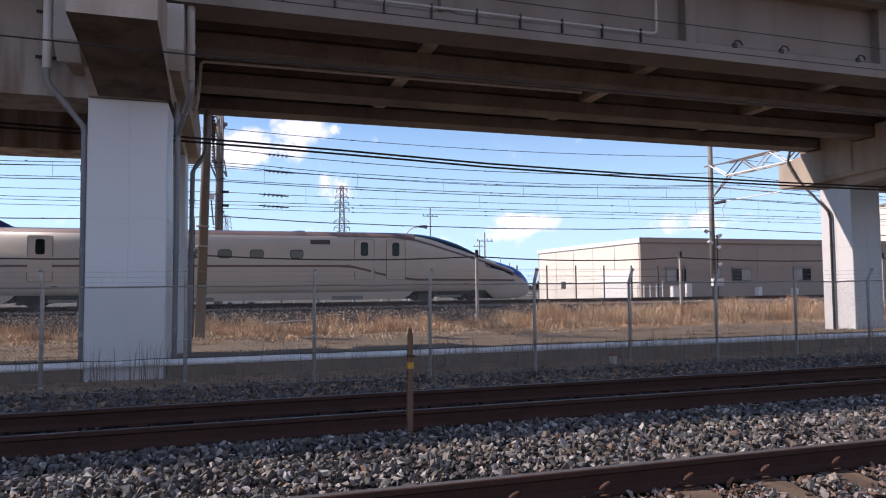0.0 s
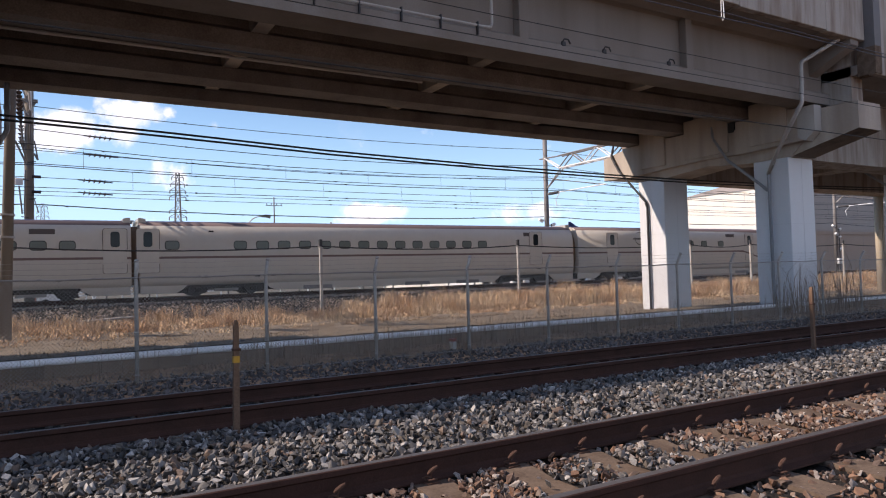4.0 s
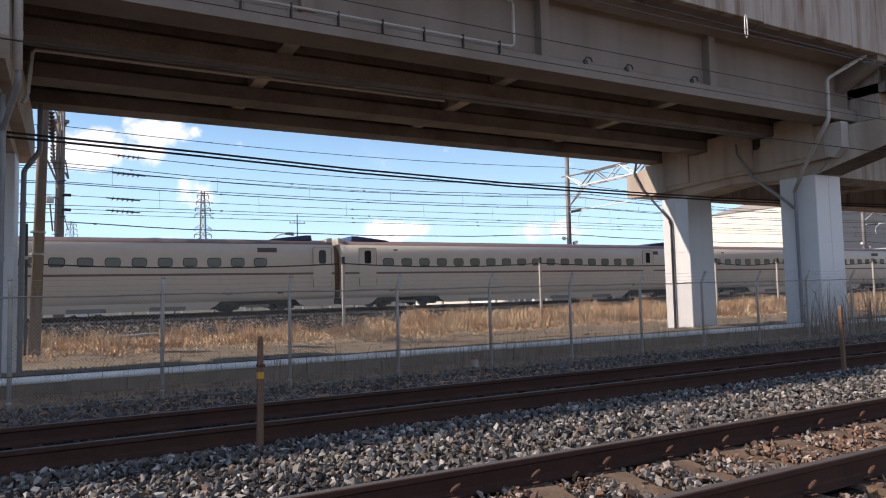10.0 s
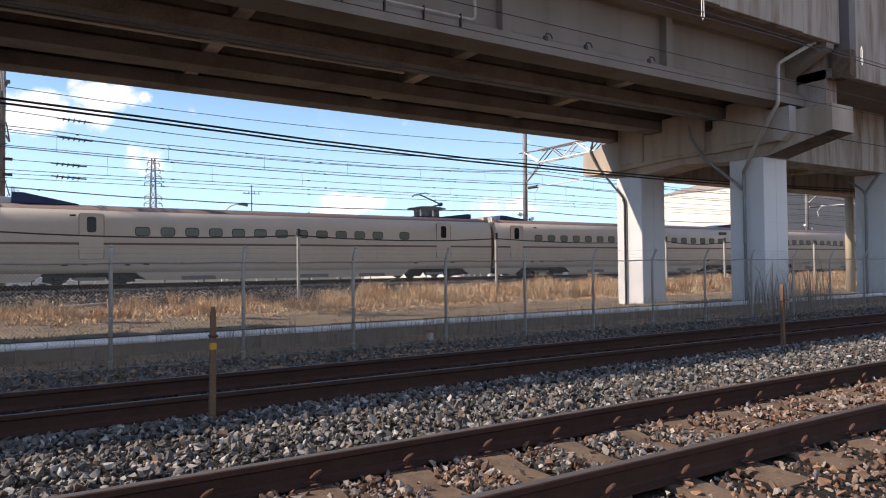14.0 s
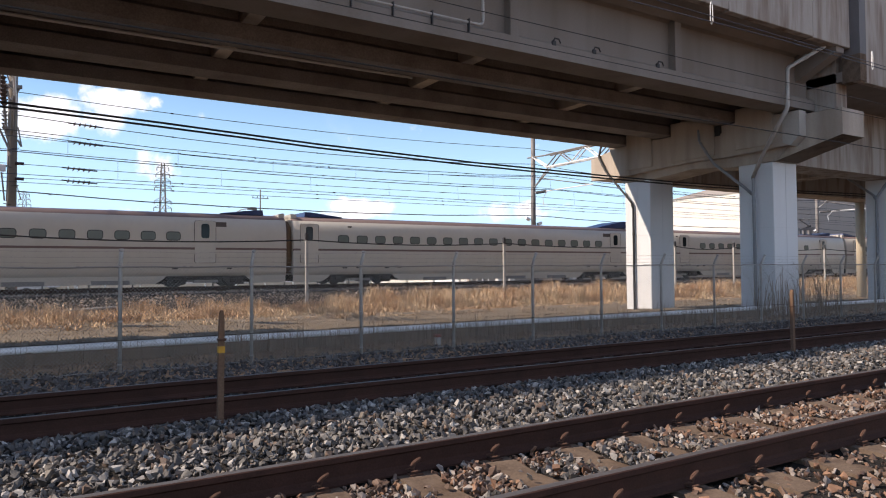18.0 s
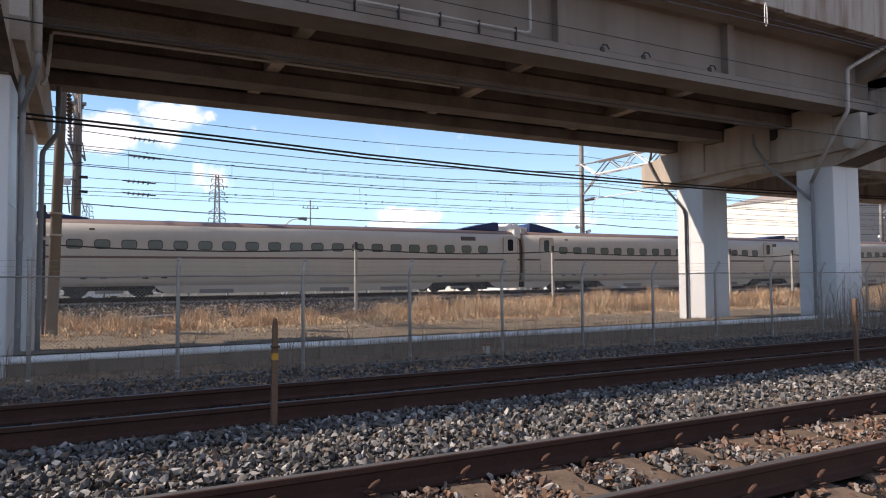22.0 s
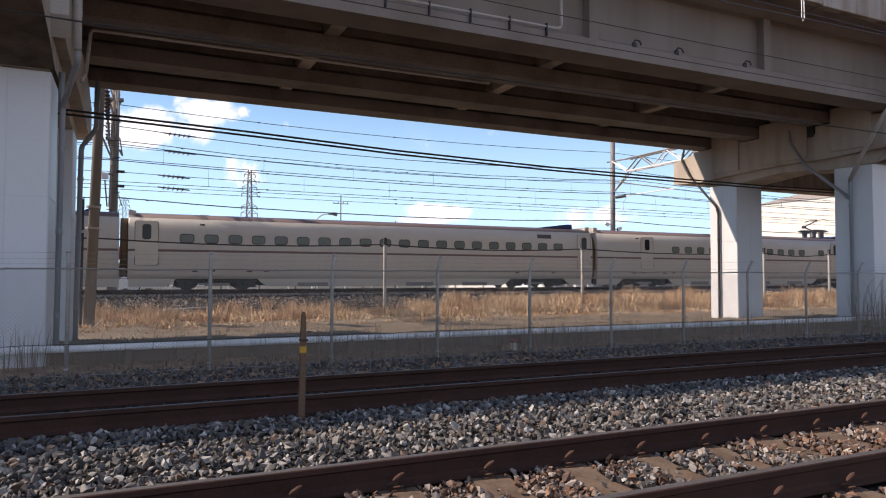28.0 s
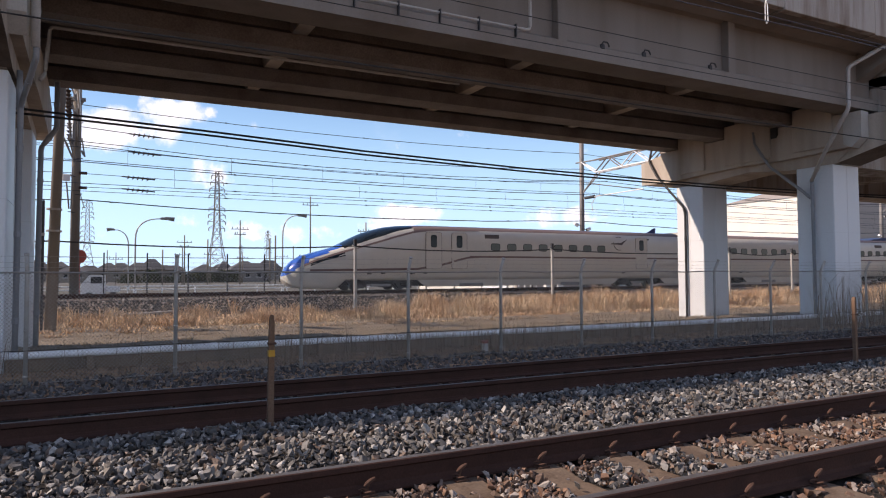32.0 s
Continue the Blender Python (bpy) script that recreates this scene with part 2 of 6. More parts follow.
M_BANK = stone_material("pale_bank_stone", [(0.338, 0.270, 0.221), (0.468, 0.380, 0.315), (0.195, 0.155, 0.131), (0.585, 0.483, 0.410), (0.351, 0.247, 0.179)])
M_WALL = material("stained_wall_concrete", (0.25, 0.178, 0.125), 0.9, vary=0.5, scale=1.6, fine=30, bump=0.3, tint=(0.165, 0.116, 0.082), streak=1)
M_SEAM = material("painted_seam", (0.56, 0.565, 0.58), 0.5, vary=0.05, bump=0)
# Lighter, yellower pole concrete: the sunlight is put into the colour.
M_POLET = material("sunlit_concrete_pole", (0.46, 0.39, 0.30), 0.85, vary=0.25, scale=2, bump=0.2, streak=1)
M_DUCT = material("white_duct_pipe", (0.84, 0.85, 0.87), 0.5, vary=0.08, scale=2, bump=0.05)
M_COVER = material("slate_cover_plate", (0.13, 0.12, 0.122), 0.6, vary=0.15, scale=2, bump=0.05)
M_BED = material("ballast_bed", (0.04, 0.036, 0.033), 0.95, vary=0.5, scale=14, fine=45, bump=1.0, dist=0.05, tint=(0.025, 0.022, 0.02))
M_SOIL = material("dry_soil", (0.22, 0.178, 0.135), 0.95, vary=0.7, scale=1.2, fine=14, bump=1.0, dist=0.06, tint=(0.15, 0.11, 0.07))
M_EARTH = material("damp_earth", (0.42, 0.27, 0.17), 0.95, vary=0.55, scale=2.5, fine=25, bump=0.8, dist=0.03, tint=(0.13, 0.092, 0.065))
M_FIELD = material("far_ground", (0.12, 0.11, 0.09), 0.95, vary=0.4, scale=0.05, fine=1, bump=0)
M_GALV = material("galvanised_steel", (0.43, 0.405, 0.375), 0.55, metal=0.3, vary=0.25, scale=6, fine=60, bump=0.08)
M_WIRE = material("galvanised_wire", (0.34, 0.32, 0.30), 0.5, metal=0.35, vary=0.1, bump=0)
M_CABLE = material("black_cable", (0.02, 0.02, 0.022), 0.6, vary=0.1, bump=0)
M_LINE = material("bare_line_wire", (0.06, 0.065, 0.08), 0.5, metal=0.5, vary=0.1, bump=0)
M_BODY = material("ivory_white_train_paint", (0.525, 0.487, 0.425), 0.42, vary=0.06, scale=0.6, fine=3, bump=0.0, coat=0.12, streak=-1)
M_COPPER = material("copper_train_stripe", (0.165, 0.112, 0.102), 0.7, metal=0.0, vary=0.05, bump=0, streak=-1)
M_BLUE = material("deep_blue_train_paint", (0.025, 0.10, 0.42), 0.25, vary=0.05, bump=0, coat=0.5, streak=-1)
M_ROOF = material("navy_train_roof", (0.02, 0.042, 0.13), 0.4, vary=0.2, bump=0.05, streak=-1)
M_UNDER = material("train_underframe", (0.035, 0.033, 0.032), 0.8, vary=0.4, bump=0.2, streak=-1)
M_BOGIE = material("pale_dusty_bogie", (0.30, 0.29, 0.275), 0.7, vary=0.4, bump=0.2, streak=-1)
M_SHIELD = material("grey_painted_shield", (0.17, 0.165, 0.165), 0.5, vary=0.15, bump=0.02, streak=-1)
M_GLASS = material("dark_tinted_window", (0.012, 0.016, 0.018), 0.08, vary=0.1, bump=0, streak=-1, spec=0.25)
M_PANE = material("grey_train_window", (0.14, 0.16, 0.142), 0.25, vary=0.1, bump=0, streak=-1)
M_SEAL = material("grey_door_seal", (0.10, 0.085, 0.078), 0.7, vary=0.1, bump=0, streak=-1)
M_GASKET = material("black_rubber", (0.02, 0.02, 0.02), 0.6, vary=0.1, bump=0, streak=-1)
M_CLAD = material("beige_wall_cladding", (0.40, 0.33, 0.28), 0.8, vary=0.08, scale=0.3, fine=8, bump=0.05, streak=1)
# Sun-side walls: sunlight put into a paler copy of the cladding.
M_CLADLIT = material("sunlit_side_cladding", (0.72, 0.68, 0.61), 0.8, vary=0.06, scale=0.2, fine=6, bump=0.05, streak=1)
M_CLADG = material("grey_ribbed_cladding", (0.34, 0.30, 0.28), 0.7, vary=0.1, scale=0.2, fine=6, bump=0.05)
M_TRIMW = material("white_trim", (0.75, 0.75, 0.74), 0.5, vary=0.08, bump=0.03)
M_WOOD = material("weathered_wood_stake", (0.16, 0.098, 0.068), 0.9, vary=0.4, scale=8, fine=60, bump=0.4, tint=(0.12, 0.08, 0.05), streak=1)
M_YELLOW = material("yellow_tape", (0.52, 0.27, 0.02), 0.5, vary=0.2, bump=0.05)
M_POLE = material("brown_concrete_pole", (0.215, 0.185, 0.155), 0.85, vary=0.3, scale=3, fine=40, bump=0.2, streak=1)
M_POLEG = material("grey_steel_pole", (0.20, 0.185, 0.175), 0.6, metal=0.2, vary=0.2, scale=3, bump=0.1)
M_STRAW = material("dry_straw_grass", (0.60, 0.45, 0.30), 0.85, vary=0.6, scale=0.4, fine=30, bump=0, island=0.5, tint=(0.42, 0.215, 0.10))
M_STALK = material("dead_weed_stalk", (0.25, 0.185, 0.135), 0.9, vary=0.3, bump=0, island=0.3)
M_GREEN = material("dull_green_foliage", (0.055, 0.058, 0.032), 0.85, vary=0.4, scale=1, fine=10, bump=0, island=0.4)
M_INSUL = material("brown_porcelain", (0.06, 0.04, 0.035), 0.25, vary=0.1, bump=0)
M_TILE = material("grey_roof_tile", (0.075, 0.073, 0.075), 0.7, vary=0.2, bump=0.1)
M_HOUSE = material("house_plaster", (0.15, 0.13, 0.115), 0.85, vary=0.15, scale=0.5, bump=0.05)
M_ORANGE = material("faded_red_paint", (0.33, 0.06, 0.04), 0.6, vary=0.2, bump=0.05)


# ---- mesh helpers ----
def part(name, bm, mat, parent=None, label="", smooth=False):
    """Links a bmesh as one mesh object, under a thing or a part."""
    me = bpy.data.meshes.new(name)
    bm.to_mesh(me)
    bm.free()
    return mesh_part(name, me, mat, parent, label, smooth)


def mesh_part(name, me, mat, parent=None, label="", smooth=False):
    for m in (mat if isinstance(mat, (list, tuple)) else [mat]):
        me.materials.append(m)
    if smooth:
        me.polygons.foreach_set("use_smooth", [True] * len(me.polygons))
    ob = new(name, me)
    if parent is not None:
        ob.parent = parent
    if label:
        ob["label"] = label
    return ob


def share(name, me, m, parent=None, label=""):
    """Another object on mesh data that is already there."""
    ob = new(name, me)
    ob.matrix_basis = m
    if parent is not None:
        ob.parent = parent
    if label:
        ob["label"] = label
    return ob


def thing(name, m=None, label="", category="", group="", kind=""):
    ob = new(name)
    ob.empty_display_size = 0.2
    if m is not None:
        ob.matrix_basis = m
    return tagged(ob, label, category, group, kind)


def box(bm, x0, x1, y0, y1, z0, z1, bevel=0.0, mi=0):
    vs = [bm.verts.new(p) for p in ((x0, y0, z0), (x1, y0, z0), (x1, y1, z0), (x0, y1, z0), (x0, y0, z1), (x1, y0, z1), (x1, y1, z1), (x0, y1, z1))]
    fs = [bm.faces.new([vs[i] for i in q]) for q in ((3, 2, 1, 0), (4, 5, 6, 7), (0, 1, 5, 4), (1, 2, 6, 5), (2, 3, 7, 6), (3, 0, 4, 7))]
    for f in fs:
        f.material_index = mi
    if bevel:
        es = list({e for f in fs for e in f.edges})
        bmesh.ops.bevel(bm, geom=es, offset=bevel, segments=1, affect="EDGES")
    return bm


def B(*a, **k):
    return box(bmesh.new(), *a, **k)


def prism(bm, ring, axis, a, b, mi=0):
    """Extrudes a flat ring of (u, v) along axis from a to b. axis x: (y, z); y: (x, z); z: (x, y)."""
    put = {"x": lambda u, v, w: (w, u, v), "y": lambda u, v, w: (u, w, v), "z": lambda u, v, w: (u, v, w)}[axis]
    lo, hi = [bm.verts.new(put(u, v, a)) for u, v in ring], [bm.verts.new(put(u, v, b)) for u, v in ring]
    fs = [bm.faces.new(lo[::-1]), bm.faces.new(hi)]
    for i in range(len(ring)):
        j = (i + 1) % len(ring)
        fs.append(bm.faces.new((lo[i], lo[j], hi[j], hi[i])))
    for f in fs:
        f.material_index = mi
    bmesh.ops.recalc_face_normals(bm, faces=fs)
    return bm


def tube(bm, pts, r, sides=8, r2=None, caps=True):
    """A round bar along a line of points; r2: radius at its end."""
    pts = [Vector(p) for p in pts]
    rings = []
    for i, p in enumerate(pts):
        d = (pts[min(i + 1, len(pts) - 1)] - pts[max(i - 1, 0)]).normalized()
        up = Vector((0, 0, 1)) if abs(d.z) < 0.9 else Vector((0, 1, 0))
        u = d.cross(up).normalized()
        v = u.cross(d)
        rad = r if r2 is None else r + (r2 - r) * i / (len(pts) - 1)
        rings.append([bm.verts.new(p + (u * math.cos(a) + v * math.sin(a)) * rad) for a in [2 * math.pi * k / sides for k in range(sides)]])
    for q, w in zip(rings, rings[1:]):
        for k in range(sides):
            bm.faces.new((q[k], q[(k + 1) % sides], w[(k + 1) % sides], w[k]))
    if caps:
        bm.faces.new(rings[0][::-1])
        bm.faces.new(rings[-1])
    return bm


def Tb(pts, r, sides=8, r2=None):
    return tube(bmesh.new(), pts, r, sides, r2)


def arc(a, b, c, steps=5):
    """Points of a soft bend at b between a and c."""
    a, b, c = Vector(a), Vector(b), Vector(c)
    return [a.lerp(b, k / steps).lerp(b.lerp(c, k / steps), k / steps) for k in range(steps + 1)]


# ---- ground ----
PROFILE = [(-3000, -0.7, 3), (-30, -0.6, 2), (-4, -0.55, 2), (0.2, -0.48, 1), (1.5, -0.26, 0), (2.1, -0.205, 0), (4.45, -0.205, 0), (4.9, -0.15, 0), (5.8, -0.14, 0), (6.15, -0.21, 0), (7.6, -0.22, 0),
           (8.2, -0.27, 0), (9.3, -0.43, 2), (11.0, -0.43, 2), (13.24, -0.43, 1), (13.26, -0.22, 1), (16.0, -0.36, 1), (17.2, -0.47, 1), (17.9, -0.42, 1), (18.9, -0.54, 1), (20.2, -0.50, 1), (20.8, -0.62, 1), (21.7, -0.53, 1), (22.6, -0.64, 1), (23.4, -0.55, 1), (25.5, -0.60, 1), (28.2, -0.50, 0), (30.9, 0.18, 0), (36.9, 0.18, 0),
           (38.4, -0.35, 1), (47.0, -0.4, 3), (300, -0.5, 3), (3000, -0.6, 3)]


def ground_z(y):
    for (a, za, _), (b, zb, _) in zip(PROFILE, PROFILE[1:]):
        if a <= y <= b:
            return za + (zb - za) * (y - a) / (b - a)
    return -0.6


def build_ground():
    xs = [-3000, -400, -120, -60] + [-40 + 2 * k for k in range(61)] + [100, 140, 400, 3000]
    bm = bmesh.new()
    rows = []
    for y, z, _ in PROFILE:
        rows.append([bm.verts.new((x, y, z + (0.0 if not 14 < y < 28 else 0.012 * math.sin(x * 0.37 + y * 1.7) + 0.012 * math.sin(x * 1.3 + 2 * y)))) for x in xs])
    for i, (r, q) in enumerate(zip(rows, rows[1:])):
        for k in range(len(xs) - 1):
            bm.faces.new((r[k], r[k + 1], q[k + 1], q[k])).material_index = PROFILE[i][2]
    g = part("ground", bm, [M_BED, M_SOIL, M_EARTH, M_FIELD])
    tagged(g, "dry earth and ballast beds under railway tracks", "ground", kind="structure")


build_ground()


# ---- tracks ----
RAIL = [(-0.064, -0.17), (0.064, -0.17), (0.064, -0.158), (0.02, -0.142), (0.009, -0.125), (0.009, -0.05), (0.033, -0.036), (0.033, -0.006), (0.026, -0.001), (0.013, 0.0), (-0.013, 0.0), (-0.026, -0.001),
        (-0.033, -0.006), (-0.033, -0.036), (-0.009, -0.05), (-0.009, -0.125), (-0.02, -0.142), (-0.064, -0.158)]
NEAR_Y, FAR_Y, HIGH_Y, HIGH_Z = 3.31, 6.82, 33.9, 0.40
TRAIN_Z = HIGH_Z - 0.2
GAUGE = 1.067 + 0.065


def rail_mesh(x0, x1):
    bm = prism(bmesh.new(), RAIL, "x", x0, x1)
    bm.faces.ensure_lookup_table()
    for f in bm.faces:
        if f.calc_center_median().z > -0.002 and abs(f.normal.z) > 0.5:
            f.material_index = 1
    return bm


SLEEPER_X = [2.09 + 0.62 * k for k in range(-9, 37)]


def clip_mesh():
    """A coiled spring clip on its plate beside the rail foot."""
    bm = box(bmesh.new(), -0.045, 0.045, 0.05, 0.12, -0.175, -0.162)
    tube(bm, [(0.0, 0.075, -0.165), (0.006, 0.085, -0.13), (-0.004, 0.09, -0.098)], 0.006, 6)
    for a, b, r0, r1 in (((-0.040, -0.072), (-0.018, -0.082), 0.007, 0.013), ((-0.018, -0.082), (0.010, -0.098), 0.013, 0.013), ((0.010, -0.098), (0.030, -0.112), 0.013, 0.006)):
        tube(bm, [(a[0], 0.09, a[1]), (b[0], 0.09, b[1])], r0, 7, r1)
    tube(bm, [(0.006, 0.085, -0.138), (0.035, 0.085, -0.126), (0.060, 0.075, -0.134)], 0.007, 6, 0.004)
    tube(bm, [(0.03, 0.05, -0.152), (0.03, 0.10, -0.148), (0.0, 0.12, -0.140), (-0.03, 0.10, -0.150)], 0.007, 5)
    me = bpy.data.meshes.new("rail_clip")
    bm.to_mesh(me)
    bm.free()
    me.materials.append(M_CLIP)
    return me


def sleeper_mesh():
    bm = bmesh.new()
    ring = [(-1.0, -0.36), (1.0, -0.36), (1.0, -0.185), (0.72, -0.172), (0.38, -0.172), (0.2, -0.20), (-0.2, -0.20), (-0.38, -0.172), (-0.72, -0.172), (-1.0, -0.185)]
    prism(bm, ring, "x", -0.12, 0.12)
    me = bpy.data.meshes.new("sleeper")
    bm.to_mesh(me)
    bm.free()
    me.materials.append(M_SLEEPER)
    return me


def build_track(y, label, clips):
    t = thing("railway_track", pose(0, y, 0), label, "railway track", kind="structure")
    for s in (-1, 1):
        r = part("rail", rail_mesh(-90, 160), [M_RAILSIDE, M_RAILTOP], t, "rust-brown rail with a polished head")
        r.location.y = s * GAUGE / 2
    for x in SLEEPER_X:
        share("sleeper", SLEEPER, pose(x, 0, 0 if clips else -0.04), t)
        if not clips:
            for s in (-1, 1):
                share("tie_plate", PLATE, pose(x, s * GAUGE / 2, 0), t)
        if clips:
            for s in (-1, 1):
                for q in (0, 180):
                    share("rail_clip", CLIP, pose(x, s * GAUGE / 2, 0, 0, 0, q), t)
    return t


def plate_mesh():
    me = bpy.data.meshes.new("tie_plate")
    bm = B(-0.09, 0.09, -0.1, 0.1, -0.215, -0.169)
    bm.to_mesh(me)
    bm.free()
    me.materials.append(M_RAILSIDE)
    return me


CLIP, SLEEPER, PLATE = clip_mesh(), sleeper_mesh(), plate_mesh()
build_track(NEAR_Y, "narrow-gauge track with rust-brown rails and spring clips", True)
build_track(FAR_Y, "second narrow-gauge track in the viaduct's shade", False)


def build_high_track():
    t = thing("standard_gauge_track", pose(0, HIGH_Y, HIGH_Z), "ballasted high-speed railway track behind dry grass", "railway track", kind="structure")
    for s in (-1, 1):
        r = part("rail", rail_mesh(-330, 340), [M_RAILSIDE, M_RAILTOP], t)
        r.location.y = s * 0.75
    bm = bmesh.new()
    for k in range(-530, 545):
        x = k * 0.62
        box(bm, x - 0.12, x + 0.12, -1.3, 1.3, -0.3, -0.172)
    tagged(part("sleepers", bm, M_SLEEPER, t), kind="stuff")


build_high_track()


# ---- ballast ----
def chip_templates(count, seed):
    """Angular broken stones: hulls of a few scattered points, flattened a little."""
    rng = np.random.default_rng(seed)
    out = []
    while len(out) < count:
        v = rng.normal(size=(9, 3))
        v /= np.linalg.norm(v, axis=1)[:, None]
        v *= 0.8 + 0.35 * rng.random((9, 1))
        bm = bmesh.new()
        vs = [bm.verts.new(p) for p in v]
        bmesh.ops.convex_hull(bm, input=vs)
        bm.verts.index_update()
        fs = [[q.index for q in f.verts] for f in bm.faces]
        co = np.array([q.co[:] for q in bm.verts])
        bm.free()
        if len(co) == 9 and len(fs) == 14:
            out.append((co, np.array(fs)))
    return out


CHIPS = chip_templates(30, 77)


def scatter(name, mat, xr, yr, count, size, zf, rng, label, category, skip=None, bias=1.0, flat=0.62):
    """Broken stones over a strip, joined in one mesh."""
    x = xr[0] + (xr[1] - xr[0]) * rng.random(count) ** bias
    y = yr[0] + (yr[1] - yr[0]) * rng.random(count)
    if skip is not None:
        keep = ~skip(x, y)
        x, y = x[keep], y[keep]
    n = len(x)
    kind = rng.integers(0, len(CHIPS), n)
    s = size[0] + (size[1] - size[0]) * rng.random(n) ** 1.6
    v = np.stack([c for c, _ in CHIPS])[kind] * (np.array([1.0, 0.82, flat]) * (0.75 + 0.5 * rng.random((n, 3))))[:, None, :]
    q = rng.normal(size=(n, 4)) * np.array([1.0, 0.75, 0.75, 1.0])
    q /= np.linalg.norm(q, axis=1)[:, None]
    w, a, b, c = q.T
    rot = np.stack([np.stack([1 - 2 * (b * b + c * c), 2 * (a * b - c * w), 2 * (a * c + b * w)], -1), np.stack([2 * (a * b + c * w), 1 - 2 * (a * a + c * c), 2 * (b * c - a * w)], -1),
                    np.stack([2 * (a * c - b * w), 2 * (b * c + a * w), 1 - 2 * (a * a + b * b)], -1)], -2)
    v = np.einsum("nij,nkj->nki", rot, v) * s[:, None, None] * 0.5
    z = np.array([zf(t) for t in y]) + s * (rng.random(n) * 0.8 - 0.3)
    v += np.stack([x, y, z], -1)[:, None, :]
    f = (np.stack([g for _, g in CHIPS])[kind] + (np.arange(n) * 9)[:, None, None]).reshape(-1, 3)
    me = bpy.data.meshes.new(name)
    me.vertices.add(n * 9)
    me.vertices.foreach_set("co", v.reshape(-1))
    me.loops.add(len(f) * 3)
    me.loops.foreach_set("vertex_index", f.reshape(-1))
    me.polygons.add(len(f))
    me.polygons.foreach_set("loop_start", np.arange(len(f)) * 3)
    me.polygons.foreach_set("use_smooth", np.zeros(len(f), dtype=bool))
    me.update(calc_edges=True)
    ob = mesh_part(name, me, mat)
    return tagged(ob, label, category, kind="stuff")


def build_ballast():
    rng = np.random.default_rng(5)
    on_sleeper = lambda x, y: (np.abs((x - 2.09 + 0.31) % 0.62 - 0.31) < 0.125) & (rng.random(len(x)) < 0.97)
    by_rail = lambda c: (lambda x, y: (np.abs(np.abs(y - c) - GAUGE / 2) < 0.075))
    scatter("track_ballast", M_BALLAST, (-6, 22), (4.06, 6.14), 50000, (0.038, 0.094), ground_z, rng, "grey crushed stone heaped between two tracks", "ballast", bias=1.25)
    pale = lambda x, y: (np.sin(x * 1.9 + 0.6) + np.sin(x * 0.73) + 2.2 * (3.45 - y)) > 0.5
    between = "rust-stained crushed stone between the rails"
    scatter("track_ballast", M_BALLASTR, (-3, 20), (2.82, 3.80), 30000, (0.032, 0.082), lambda y: -0.192, rng, between, "ballast", skip=lambda x, y: on_sleeper(x, y) | (pale(x, y) & (rng.random(len(x)) < 0.75)))
    scatter("track_ballast", M_BALLAST, (-3, 20), (2.82, 3.70), 20000, (0.032, 0.08), lambda y: -0.19, rng, "grey crushed stone between the rails", "ballast", skip=lambda x, y: on_sleeper(x, y) | ~pale(x, y))
    scatter("track_ballast", M_BALLASTR, (-8, 20), (0.6, 2.66), 26000, (0.035, 0.085), ground_z, rng, "rust-stained crushed stone beside the track", "ballast", skip=lambda x, y: by_rail(NEAR_Y)(x, y))
    scatter("track_ballast", M_BALLASTD, (-9, 36), (7.5, 11.75), 44000, (0.05, 0.115), ground_z, rng, "grey crushed stone shoulder below the fence", "ballast", bias=1.2)
    scatter("track_ballast", M_BALLASTR, (-6, 40), (6.3, 7.33), 9000, (0.04, 0.06), lambda y: -0.245, rng, "grey crushed stone between shaded rails", "ballast", skip=by_rail(FAR_Y))
    scatter("track_ballast", M_BALLAST, (22, 60), (4.2, 6.1), 5000, (0.06, 0.11), ground_z, rng, "grey crushed stone heaped between two tracks", "ballast", bias=1.5)
    scatter("track_ballast", M_BANK, (-15, 75), (28.0, 32.6), 22000, (0.07, 0.14), ground_z, rng, "grey crushed stone bank under the high-speed track", "ballast")


build_ballast()


def build_loose_stones():
    """The uppermost stones of the heap between the tracks, one by one."""
    rng = np.random.default_rng(31)
    bed = thing("loose_ballast", label="loose grey stones on top of the ballast heap", category="ballast", kind="structure")
    kinds = []
    for co, fs in CHIPS[:14]:
        me = bpy.data.meshes.new("stone")
        me.from_pydata((co * np.array([0.5, 0.42, 0.32])).tolist(), [], fs.tolist())
        me.materials.append(M_STONE)
        kinds.append(me)
    for k in range(300):
        x, y, s = rng.uniform(1.2, 9.0), rng.uniform(4.15, 5.75), rng.uniform(0.042, 0.085)
        m = pose(x, y, ground_z(y) + 0.45 * s, *rng.uniform(0, 360, 3))
        share("stone", kinds[k % 14], m @ Matrix.Scale(s, 4), bed)


build_loose_stones()


# ---- low wall along the fence ----
def build_wall():
    w = thing("retaining_wall", label="low grey concrete retaining wall with a pale top", category="wall", kind="structure")
    edges = [-40, -2.62, -1.22] + [0.8 + 4.0 * k for k in range(5)] + [20.9, 22.3] + [26.0 + 5 * k for k in range(12)]
    for a, b in zip(edges, edges[1:]):
        if (a, b) in ((-2.62, -1.22), (20.9, 22.3)):
            part("wall_block", B(a + 0.004, b - 0.004, 14.36, 14.56, -0.6, -0.19, 0.012), M_WALL, w)
        else:
            part("wall_block", B(a + 0.004, b - 0.004, 13.2, 13.5, -0.6, -0.19, 0.012), M_WALL, w)


build_wall()


